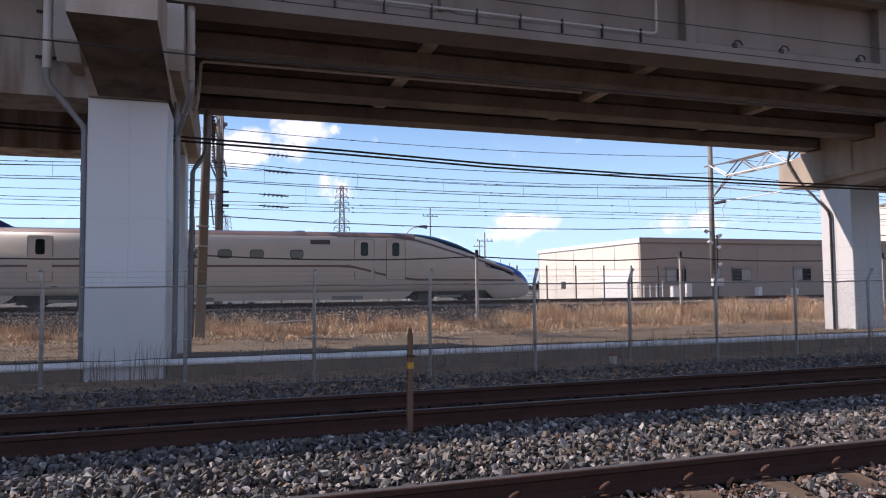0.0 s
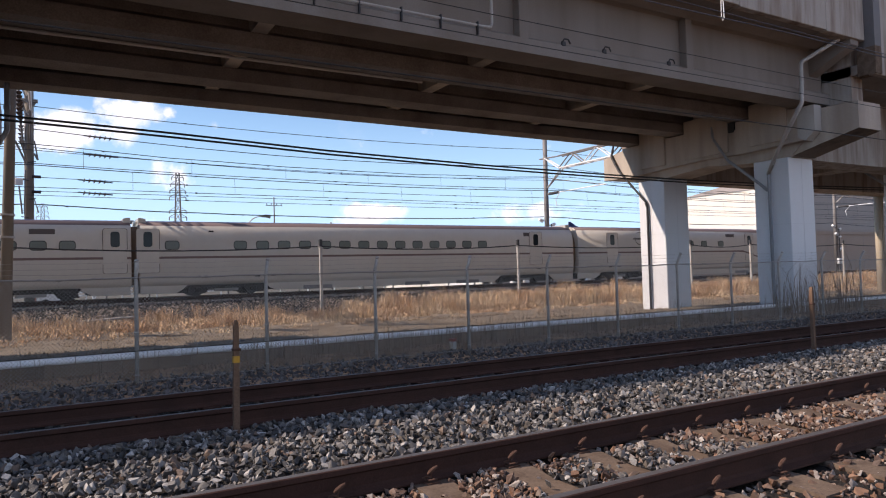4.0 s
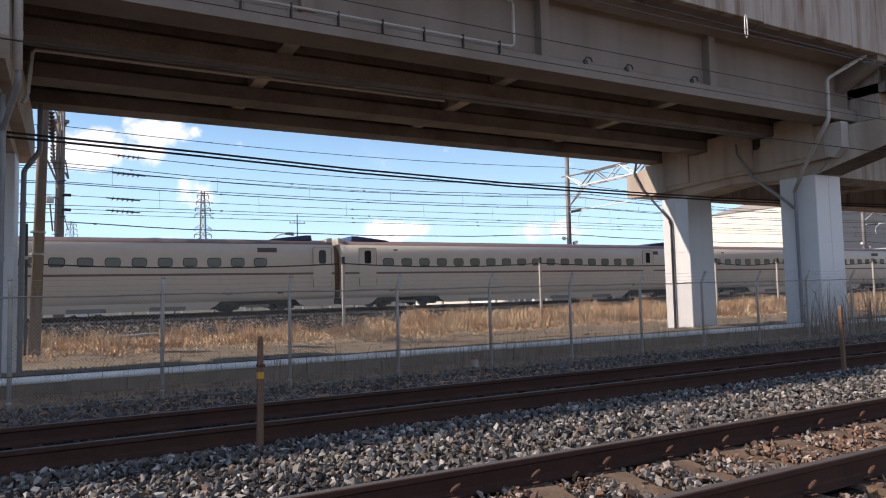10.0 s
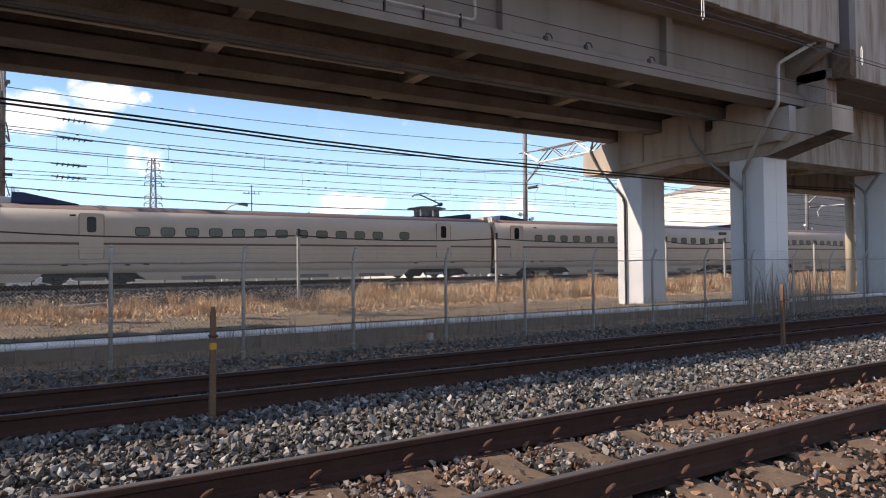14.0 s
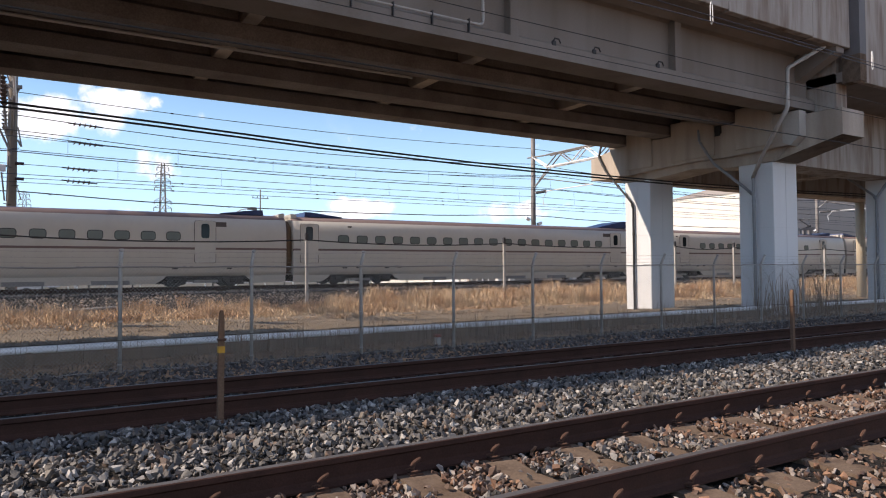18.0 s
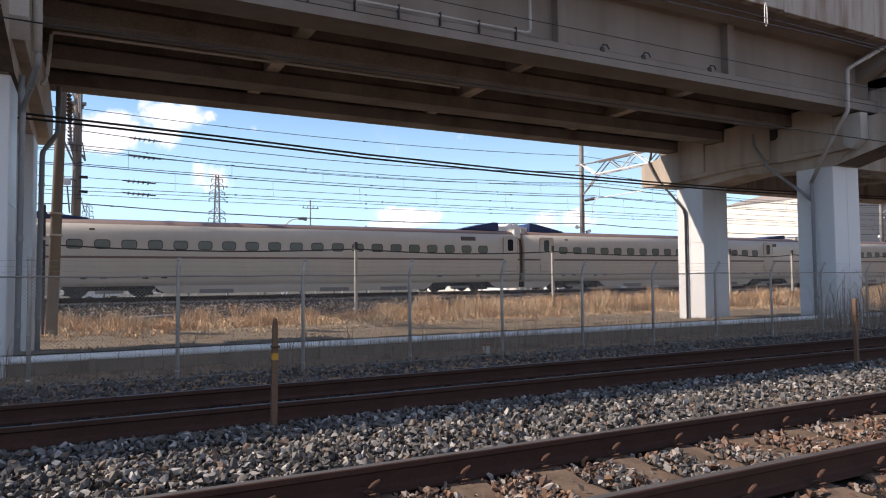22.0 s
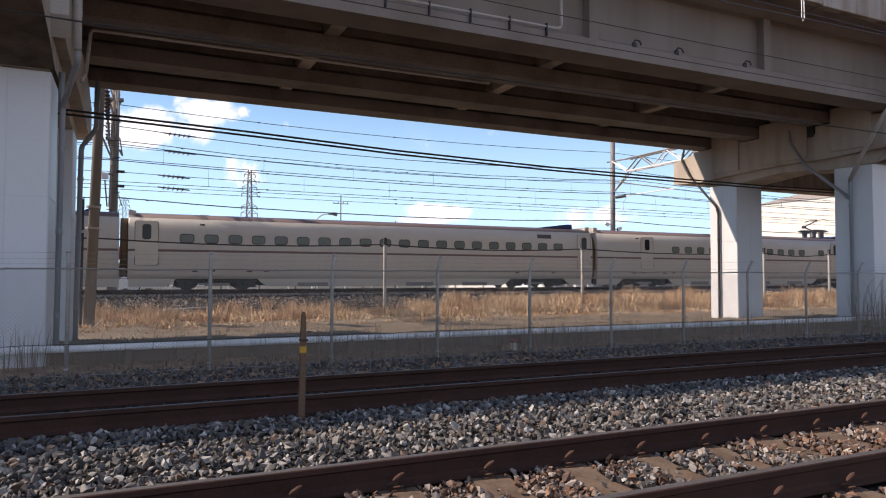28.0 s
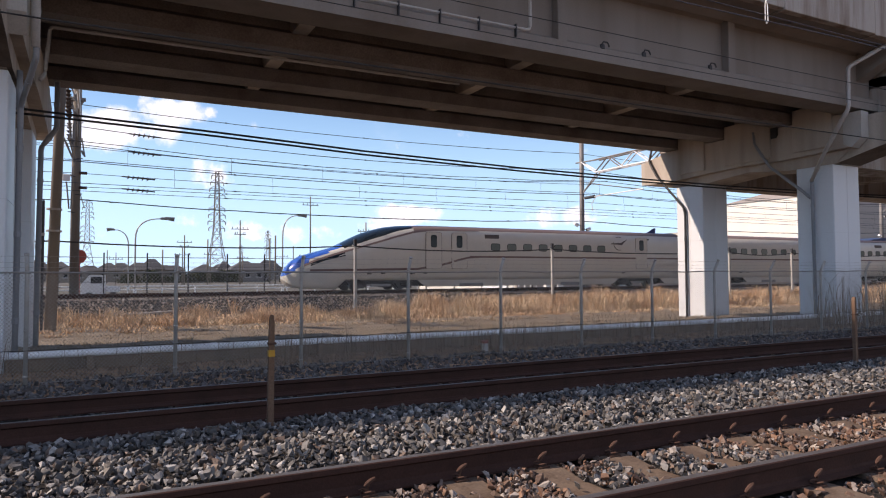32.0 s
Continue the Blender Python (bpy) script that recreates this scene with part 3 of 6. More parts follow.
def build_duct():
    d = thing("cable_duct", label="white cable duct pipe along the foot of the viaduct", category="pipe")
    x = -30.0
    while x < 70:
        part("pipe", Tb([(x, 12.98, -0.14), (x + 3.98, 12.98, -0.14)], 0.060, 12), M_DUCT, d, smooth=True)
        part("socket", Tb([(x - 0.06, 12.98, -0.14), (x + 0.06, 12.98, -0.14)], 0.069, 12), M_DUCT, d)
        part("saddle", B(x + 1.95, x + 2.05, 12.9, 13.06, -0.45, -0.18), M_WALL, d)
        x += 4.0


build_duct()


# ---- fence ----
FENCE_Y, FENCE_X0, FENCE_STEP = 11.38, 1.18, 2.0


RAIL_Z = 1.20          # the netting's top


def fence_post_mesh():
    """A round tube with a flattened top that slants towards the tracks."""
    bm = tube(bmesh.new(), [(0, 0, -0.55), (0, 0, RAIL_Z - 0.03), (0, -0.012, RAIL_Z + 0.03), (0, -0.13, 1.455)], 0.030, 10)
    tube(bm, [(0, -0.125, 1.445), (0, -0.136, 1.468)], 0.034, 10)
    for z in (-0.30, 0.35, RAIL_Z - 0.02):
        tube(bm, [(0, 0, z), (0, 0, z + 0.028)], 0.036, 10)
    me = bpy.data.meshes.new("fence_post")
    bm.to_mesh(me)
    bm.free()
    me.polygons.foreach_set("use_smooth", [len(f.vertices) == 4 for f in me.polygons])
    me.materials.append(M_GALV)
    return me


def chain_mesh():
    """One bay of chain-link netting: two sets of slanting wires in a 50 mm mesh."""
    vs, fs = [], []
    w, z0, z1, step, r = FENCE_STEP, -0.42, RAIL_Z, 0.0566, 0.0014
    h = z1 - z0
    for s in (1, -1):
        k = -h
        while k < w:
            a, b = max(0.0, -k), min(h, w - k)
            if b > a:
                x0, x1 = k + a, k + b
                za, zb = z0 + a, z0 + b
                if s < 0:
                    x0, x1 = w - x0, w - x1
                i = len(vs)
                for x, z in ((x0, za), (x1, zb)):
                    vs += [(x - r * s, -r, z + r), (x + r * s, -r, z - r), (x, r, z)]
                fs += [(i, i + 1, i + 4, i + 3), (i + 1, i + 2, i + 5, i + 4), (i + 2, i, i + 3, i + 5)]
            k += step
    me = bpy.data.meshes.new("chain_link")
    me.from_pydata(vs, [], fs)
    me.materials.append(M_WIRE)
    return me


def build_fence():
    f = thing("chain_link_fence", pose(FENCE_X0, FENCE_Y, 0), "galvanised chain-link fence with slanted post tops and barbed wire", "fence")
    post, net = fence_post_mesh(), chain_mesh()
    for k in range(-4, 32):
        share("post", post, pose(FENCE_STEP * k, 0, 0, 0, 0, 0), f)
        share("netting", net, pose(FENCE_STEP * k, 0, 0), f)
    a, b = -4 * FENCE_STEP, 32 * FENCE_STEP
    rng = random.Random(3)
    for y, z, r, nm in ((-0.03, RAIL_Z, 0.013, "top_rail"), (0, -0.38, 0.004, "bottom_wire"), (-0.03, 0.09, 0.0045, "middle_wire"), (-0.05, 1.27, 0.002, "barbed_wire"), (-0.085, 1.35, 0.002, "barbed_wire"), (-0.12, 1.43, 0.002, "barbed_wire")):
        pts = [(a + (b - a) * k / 144, y, z + (rng.random() - 0.5) * 0.012 - (0.012 if k % 4 == 2 else 0)) for k in range(145)]
        bm = tube(bmesh.new(), pts, r, 4)
        if nm == "barbed_wire":
            for k in range(int((b - a) / 0.15)):
                x = a + 0.15 * k
                tube(bm, [(x - 0.01, y, z - 0.018), (x + 0.01, y, z + 0.018)], 0.0016, 3)
        if nm == "top_rail":
            for k in range(int((b - a) / 0.5)):
                x = a + 0.5 * k + 0.2 * (k % 3)
                tube(bm, [(x, y, z), (x + 0.05, y, z)], 0.018, 6)
        part(nm, bm, M_CABLE if nm == "middle_wire" else M_WIRE, f)


build_fence()


# ---- viaduct ----
JOINT_A, JOINT_B = -1.92, 21.2
ZS, ZT = 6.05, 7.86         # underside of the girders, underside of the deck


def build_span():
    global SPAN
    SPAN = v = thing("viaduct_span", label="weathered concrete girder span of a railway viaduct", category="viaduct")
    a, b = JOINT_A + 0.03, JOINT_B - 0.03
    for y0, y1 in ((12.05, 12.83), (14.33, 14.98), (17.0, 17.73), (19.2, 19.95)):
        c = (y0 + y1) / 2
        ring = [(y0, ZS), (y1, ZS), (y1, ZS + 0.33), (c + 0.14, ZS + 0.46), (c + 0.14, ZT - 0.12), (y1 - 0.05, ZT), (y0 + 0.05, ZT), (c - 0.14, ZT - 0.12), (c - 0.14, ZS + 0.46), (y0, ZS + 0.33)]
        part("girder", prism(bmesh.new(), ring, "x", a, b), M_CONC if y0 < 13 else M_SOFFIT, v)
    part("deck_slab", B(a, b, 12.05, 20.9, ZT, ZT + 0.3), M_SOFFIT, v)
    part("deck_edge", prism(bmesh.new(), [(11.0, ZT + 0.06), (11.6, ZT + 0.02), (12.05, ZT - 0.14), (12.05, ZT + 0.3), (11.0, ZT + 0.3)], "x", a, b), M_CONC, v)
    for x in (3.95, 9.52, 15.1):
        for y0, y1 in ((12.83, 14.33), (14.98, 17.0), (17.73, 19.2)):
            # Paler concrete here holds the light on the diaphragms' lower faces.
            part("diaphragm", B(x - 0.17, x + 0.17, y0 - 0.24, y1 + 0.24, ZS + 0.34, ZT - 0.02), M_PIERC, v)
    for x in (-1.3, 3.78, 9.32, 14.82):
        part("rib", B(x - 0.13, x + 0.13, 12.07, 12.32, ZS + 0.30, ZT - 0.02, 0.015), M_CONC, v)
    edges = [a, 2.7, 7.3, 11.72, 15.38, 19.2, b]
    for x0, x1, low in zip(edges, edges[1:], (ZT + 0.02, ZT + 0.02, ZT + 0.02, 7.80, 7.765, 7.74)):
        part("parapet_panel", B(x0 + 0.006, x1 - 0.006, 10.92, 11.12, low, 10.5, 0.015), M_STAIN, v, "rain-streaked parapet panel")
        if low < ZT:
            part("edge_beam", B(x0 + 0.006, x1 - 0.006, 11.12, 11.48, low, ZT + 0.05, 0.01), M_CONC, v)
        part("parapet_panel", B(x0 + 0.006, x1 - 0.006, 20.8, 21.0, ZT - 0.12, 10.5, 0.015), M_CONC, v)


build_span()


def build_pier(x, label, shift=0.0, end=10.9):
    """Two square columns in steel jackets under a haunched cross-beam; x: the beam's middle; shift, end: the cantilever's offset along the line and its tip."""
    p = thing("viaduct_pier", pose(x, 0, 0), label, "bridge pier", group="viaduct piers")
    for y0, y1 in ((13.1, 14.35), (18.2, 19.5)):
        c = part("column", B(-0.66, 0.66, y0, y1, -0.9, 4.56, 0.02), M_JACKET, p, "white steel-jacketed square column")
        part("seam", B(0.02, 0.032, y0 - 0.005, y0 + 0.01, -0.5, 4.54), M_SEAM, c)
        part("seam", B(-0.665, -0.65, (y0 + y1) / 2, (y0 + y1) / 2 + 0.012, -0.5, 4.54), M_SEAM, c)
        part("seam", B(-0.67, 0.67, y0 - 0.005, y1 + 0.005, 2.42, 2.43), M_SEAM, c)
    ring = [(end, 5.08), (12.1, 4.80), (13.0, 4.57), (14.4, 4.57), (14.4, 5.6), (12.2, 5.9), (end, 5.88)]
    bm = prism(bmesh.new(), ring, "x", shift - 0.6, shift + 0.6)
    # Downward faces take the darker colour: grime plus shade below the arm.
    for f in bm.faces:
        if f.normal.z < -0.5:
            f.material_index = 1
    part("cantilever", bm, [M_PIERC, M_GRIME_SHADE], p, "tapered concrete cantilever, underside colour darkened for grime and shade")
    part("haunch", prism(bmesh.new(), [(12.6, 4.95), (13.0, 4.57), (14.6, 4.565), (16.2, 4.72), (18.0, 4.565), (19.6, 4.565), (20.2, 4.95)], "x", -0.64, 0.64), M_PIERC, p)
    ring = [(12.1, 5.15), (12.4, 4.97), (14.6, 4.90), (16.2, 4.94), (18.0, 4.88), (19.7, 4.78), (21.15, 4.84), (21.15, 5.72), (20.05, 5.93), (20.05, 6.0), (18.5, 6.0), (18.5, 5.9), (17.95, 5.9), (17.95, 6.0), (15.6, 6.0), (15.6, 5.75), (14.8, 5.75), (14.8, 6.0),
            (12.5, 6.0), (12.5, 5.95), (12.1, 5.95)]
    part("crossbeam", prism(bmesh.new(), ring, "x", -0.9, 0.9), M_PIERC, p, "haunched concrete cross-beam")
    for y in (12.45, 14.65, 17.36, 19.55):
        part("bearing", B(-0.5, 0.5, y - 0.25, y + 0.25, 5.98, 6.055), M_DARK, p)
    # Solid black blocks stand in for the shade inside the girder notches.
    for y0, y1 in ((17.97, 18.48), (14.85, 15.55)):
        part("recess", B(-0.91, -0.6, y0, y1, 5.68, 6.04), M_GASKET, p, "black block standing for shade in a notch")
    for y0, y1, z in ((17.84, 19.1, 5.0), (15.08, 16.92, 5.02), (12.92, 14.24, 5.06)):
        part("seat_block", B(-0.975, -0.12, y0, y1, z, 6.44, 0.02), M_PIERC, p, "raised concrete block between girder seats")
    part("stopper_block", prism(bmesh.new(), [(12.0, 5.2), (12.3, 4.92), (12.55, 5.05), (12.55, 5.98), (12.0, 5.98)], "x", 0.62, 0.98), M_CONCL, p, "pale concrete stopper block")
    part("stopper_block", prism(bmesh.new(), [(12.0, 5.2), (12.3, 4.92), (12.55, 5.05), (12.55, 5.98), (12.0, 5.98)], "x", -0.98, -0.62), M_CONCL, p, "pale concrete stopper block")
    return p


def drain(p, pts, r=0.055, mat=None, label="grey drainpipe with elbows"):
    """A drainpipe through the given points with soft bends and collars."""
    pts = [Vector(q) for q in pts]
    line = [pts[0]]
    for a, b, c in zip(pts, pts[1:], pts[2:]):
        u, w = min(0.09, (b - a).length / 2.2), min(0.09, (c - b).length / 2.2)
        line += arc(b + (a - b).normalized() * u, b, b + (c - b).normalized() * w, 4)
    line.append(pts[-1])
    d = part("drainpipe", tube(bmesh.new(), line, r, 8), mat or M_PIPE, p, label, smooth=True)
    for a, b in zip(pts, pts[1:]):
        n = max(1, int((b - a).length / 1.4))
        for k in range(n):
            q = a.lerp(b, (k + 0.5) / n)
            e = (b - a).normalized() * 0.05
            part("collar", Tb([q - e, q + e], r * 1.18, 8), mat or M_PIPE, d)
    return d


PIER_A = build_pier(-1.92, "white jacketed double-column viaduct pier with drainpipes", 0.12, 10.45)
PIER_B = build_pier(21.2, "white jacketed double-column viaduct pier in sunlight")


def build_frame_viaduct(x0, x1, columns, label):
    v = thing("rigid_frame_viaduct", label=label, category="viaduct")
    part("deck_slab", B(x0, x1, 10.85, 21.2, 6.8, 7.1), M_CONC, v)
    n = max(1, round(abs(x1 - x0) / 5))
    for k in range(n):
        a, b = x0 + (x1 - x0) * k / n, x0 + (x1 - x0) * (k + 1) / n
        part("parapet_panel", B(a + 0.006, b - 0.006, 10.7, 10.9, 6.7, 10.4, 0.015), M_STAIN, v, "rain-streaked parapet panel")
        part("parapet_panel", B(a + 0.006, b - 0.006, 21.1, 21.3, 6.7, 10.4, 0.015), M_CONC, v)
    for y0, y1 in ((13.15, 14.3), (18.2, 19.4)):
        part("beam", B(x0, x1, y0, y1, 4.55, 6.8), M_STAIN, v)
    near = x0 if x0 > 0 else x1
    s = 1 if x0 > 0 else -1
    lo, hi = sorted((near, near + s * 0.6))
    part("end_beam", B(lo, hi, 11.4, 21.0, 6.05, 7.9), M_STAIN, v)
    lo, hi = sorted((near - s * 0.02, near + s * 0.34))
    part("joint_cover", B(lo, hi, 10.66, 11.2, 7.55, 10.4), M_COVER, v, "slate cover plate over the joint")
    part("corner_block", B(lo, hi, 10.66, 11.2, 6.72, 7.55, 0.01), M_SLEEPER, v, "rust-stained concrete corner block")
    for x in columns:
        for y0, y1 in ((13.1, 14.35), (18.2, 19.45)):
            part("column", B(x - 0.64, x + 0.64, y0, y1, -0.9, 4.56, 0.02), M_JACKET, v, "white steel-jacketed square column")
        part("crossbeam", B(x - 0.5, x + 0.5, 14.3, 18.2, 5.0, 6.8), M_STAIN, v)


build_frame_viaduct(JOINT_B + 0.03, 110.0, [29.3 + 11.0 * k for k in range(7)], "weathered concrete rigid-frame viaduct on white jacketed columns")
build_frame_viaduct(-90.0, JOINT_A - 0.03, [-12.0 - 8.6 * k for k in range(9)], "weathered concrete rigid-frame viaduct beyond the pier")

PB = lambda pts: [(x - 21.2, y, z) for x, y, z in pts]
PA = lambda pts: [(x + 1.92, y, z) for x, y, z in pts]
drain(PIER_B, PB([(20.3, 11.2, 7.75), (19.42, 11.85, 7.12), (19.38, 11.85, 5.9), (19.42, 12.05, 5.66), (19.9, 13.0, 4.75), (20.42, 13.74, 4.1)]), 0.06, M_PIPEL)
drain(PIER_B, PB([(20.41, 13.72, 4.16), (20.44, 13.74, 4.05), (20.46, 13.74, -0.4)]), 0.052, M_PIPE)
drain(PIER_B, PB([(20.25, 15.7, 6.02), (20.22, 15.65, 5.6), (20.22, 15.1, 4.75), (20.44, 14.0, 3.75), (20.46, 13.80, 3.55)]), 0.05)
drain(PIER_B, PB([(20.5, 20.75, 6.3), (20.2, 20.6, 5.75), (20.2, 20.2, 5.1), (20.42, 19.05, 3.75), (20.46, 19.0, 3.5), (20.46, 19.0, -0.5)]), 0.045, M_DARK)
drain(PIER_A, PA([(-0.82, 12.3, 7.6), (-0.82, 12.3, 4.6), (-1.13, 13.68, 4.1), (-1.15, 13.68, -0.35)]), 0.048)
drain(PIER_A, PA([(-1.15, 13.68, 4.72), (-1.15, 13.68, 4.05)]), 0.048)
drain(PIER_A, PA([(8.3, 15.06, 6.035), (-0.78, 15.06, 6.01), (-0.83, 14.6, 4.95), (-0.9, 14.5, 4.8)]), 0.034, M_PIPEL, "thin pale pipe hung under the girder")
drain(PIER_A, PA([(-0.80, 18.8, 5.9), (-0.80, 18.8, 4.75), (-1.12, 18.8, 4.25), (-1.16, 18.8, -0.5)]), 0.06)
drain(PIER_A, PA([(-3.2, 12.95, 6.9), (-3.2, 12.95, 4.75), (-2.66, 13.3, 4.05), (-2.64, 13.3, -0.35)]), 0.055, M_PIPE)
part("pipe_sleeve", Tb(PA([(-3.2, 12.95, 6.95), (-3.2, 12.95, 4.98)]), 0.075, 10), M_DUCT, PIER_A, "white pipe sleeve", smooth=True)
for z in (5.2, 6.0):
    part("pipe_bracket", Tb(PA([(-3.4, 13.05, z), (-2.75, 13.1, z)]), 0.03, 6), M_DARK, PIER_A)
part("pipe_sleeve", Tb(PA([(-0.86, 12.25, 7.5), (-0.83, 12.25, 4.75)]), 0.066, 10), M_PIPEL, PIER_A, "pale pipe sleeve", smooth=True)


FRAME_V = next(o for o in bpy.data.objects if o.name.startswith("rigid_frame_viaduct"))
drain(FRAME_V, [(28.6, 13.1, 6.7), (28.6, 13.28, 4.7), (28.6, 13.9, 3.86), (28.6, 13.93, -0.4)], 0.055)
drain(FRAME_V, [(28.6, 15.0, 4.75), (28.6, 14.0, 3.95), (28.6, 13.94, 3.8)], 0.05)


def girder_fittings():
    """Conduit clipped along the near girder's foot, its riser, lifting hooks and the bracket under the deck's end."""
    g = thing("cable_conduit", label="thin conduit clipped along the concrete girder with a pale riser", category="conduit")
    part("pipe", Tb([(JOINT_A + 0.3, 12.02, 6.47), (8.25, 12.02, 6.45)], 0.028, 8), M_PIPEL, g)
    part("riser", tube(bmesh.new(), [(8.15, 12.02, 6.45)] + arc((8.28, 12.02, 6.45), (8.4, 12.02, 6.45), (8.4, 12.02, 6.58)) + [(8.4, 12.02, 7.3)] + arc((8.4, 12.02, 7.35), (8.4, 12.02, 7.5), (8.4, 12.2, 7.55)), 0.035, 8), M_PIPEL, g, "pale conduit riser")
    for k in range(11):
        x = 8.02 - 0.915 * k
        part("clip", B(x - 0.012, x + 0.012, 11.98, 12.06, 6.24, 6.52), M_DARK, g)
    for x in (10.47, 11.75, 14.0):
        h = thing("lifting_hook", pose(x, 12.06, 6.42), "dark steel lifting hook on the girder", "hook", group="girder hooks")
        part("plate", B(-0.09, 0.03, -0.03, 0.02, -0.06, 0.05, 0.01), M_DARK, h)
        part("loop", Tb([(-0.08, -0.03, 0.0), (-0.05, -0.06, 0.09), (0.06, -0.08, 0.08), (0.13, -0.06, 0.0)], 0.02, 6), M_DARK, h)
    for x in (JOINT_A + 0.25, JOINT_B - 0.65):
        part("deck_bracket", prism(bmesh.new(), [(11.0, ZT + 0.01), (11.0, ZT - 0.28), (12.3, ZS + 0.9), (12.3, ZT + 0.01)], "x", x, x + 0.42), M_CONC, SPAN, "tapered bracket under the deck's edge")


girder_fittings()


# ---- train ----
CAR = 25.0
# half outline of a carriage: (half width, height above rail); the last six points arch over the roof
SIDE = [(1.585, 0.72), (1.64, 0.95), (1.68, 1.4), (1.69, 1.92), (1.69, 1.96), (1.69, 2.02), (1.69, 2.10), (1.685, 2.4), (1.67, 2.75), (1.625, 3.08), (1.49, 3.40)]
ROOF = [(1.33, 3.53), (1.0, 3.62), (0.63, 3.675), (0.3, 3.70), (0.0, 3.71)]


def full_ring(half):
    return [(-w, z) for w, z in half] + [(w, z) for w, z in half[-2::-1]]


def rounded(w, h, r, steps=3):
    pts = []
    for cx, cz, a0 in ((w / 2 - r, h / 2 - r, 0), (-w / 2 + r, h / 2 - r, 90), (-w / 2 + r, -h / 2 + r, 180), (w / 2 - r, -h / 2 + r, 270)):
        for k in range(steps + 1):
            a = radians(a0 + 90 * k / steps)
            pts.append((cx + r * math.cos(a), cz + r * math.sin(a)))
    return pts


def to_mesh(name, bm, mat):
    me = bpy.data.meshes.new(name)
    bm.to_mesh(me)
    bm.free()
    for m in (mat if isinstance(mat, (list, tuple)) else [mat]):
        me.materials.append(m)
    return me


def table(rows, s):
    for (a, u), (b, v) in zip(rows, rows[1:]):
        if s <= b:
            return u + (v - u) * max(0.0, s - a) / (b - a)
    return rows[-1][1]


TOP = [(0, 0.99), (0.12, 1.25), (0.25, 1.43), (0.55, 1.75), (0.94, 1.98), (1.83, 2.23), (2.7, 2.47), (3.66, 2.96), (4.2, 3.2), (4.8, 3.40), (5.4, 3.53), (6.2, 3.63), (7.6, 3.70), (9, 3.71), (30, 3.71)]
SHOULDER = [(0, 0.95), (0.17, 1.07), (0.87, 1.48), (1.44, 1.76), (2.6, 2.14), (3.8, 2.47), (5.69, 3.03), (6.66, 3.28), (7.8, 3.40), (30, 3.40)]
BELLY = [(0, 0.80), (0.25, 0.55), (0.67, 0.36), (1.8, 0.28), (2.5, 0.30), (2.9, 0.72), (30, 0.72)]
WIDTH = [(0, 0.10), (0.12, 0.45), (0.3, 0.68), (0.6, 0.86), (0.94, 0.98), (2, 1.24), (4, 1.5), (6, 1.63), (9, 1.69), (30, 1.69)]


def nose_half(s):
    w, zb, zc, zt = table(WIDTH, s), table(BELLY, s), table(SHOULDER, s), table(TOP, s)
    out = [(u / 1.69 * w, zb + (z - 0.72) / (3.40 - 0.72) * (zc - zb)) for u, z in SIDE]
    ws = out[-1][0]
    full = min(1.0, max(0.0, (s - 5) / 4))
    for i, (u, z) in enumerate(ROOF):
        a = math.pi / 2 * (i + 1) / len(ROOF)
        e = (ws * math.cos(a), zc + (zt - zc) * math.sin(a))
        out.append((e[0] + (u - e[0]) * full, e[1] + (z - e[1]) * full))
    return out


def on_nose(s, z):
    """Half width of the nose at s metres from its tip, at height z."""
    half = nose_half(s)
    for (u, a), (v, b) in zip(half, half[1:]):
        if a <= z <= b:
            return u + (v - u) * (z - a) / (b - a)
    return half[0][0]


def loft(sections, pick):
    """Closed skin through rings of equal length; pick(section, point) gives a face's material slot."""
    bm = bmesh.new()
    rings = [[bm.verts.new((x, y, z)) for y, z in ring] for x, ring in sections]
    n = len(rings[0])
    for i, (r, q) in enumerate(zip(rings, rings[1:])):
        for k in range(n):
            f = bm.faces.new((r[k], r[(k + 1) % n], q[(k + 1) % n], q[k]))
            f.material_index, f.smooth = pick(i, k), True
    for r in (rings[0], rings[-1]):
        bm.faces.new(r)
    bmesh.ops.recalc_face_normals(bm, faces=bm.faces[:])
    return bm


BODY_MATS = [M_BODY, M_COPPER, M_ROOF, M_BLUE, M_GLASS, M_UNDER]
NS = len(SIDE)


def body_slot(k, n):
    """Colour bands of the plain body by place round the ring."""
    j = k if k < (n - 1) / 2 else n - 2 - k
    if k == n - 1:
        return 5
    return {3: 1, 4: 1, NS - 1: 1, NS: 1}.get(j, 2 if j >= NS + 1 else 0)


def middle_body():
    ring = full_ring(SIDE + ROOF)
    n = len(ring)
    shrink = [(y * 0.97, 0.74 + (z - 0.74) * 0.985) for y, z in ring]
    secs = [(-12.34, shrink), (-12.28, ring), (12.28, ring), (12.34, shrink)]
    return to_mesh("body", loft(secs, lambda i, k: body_slot(k, n)), BODY_MATS)


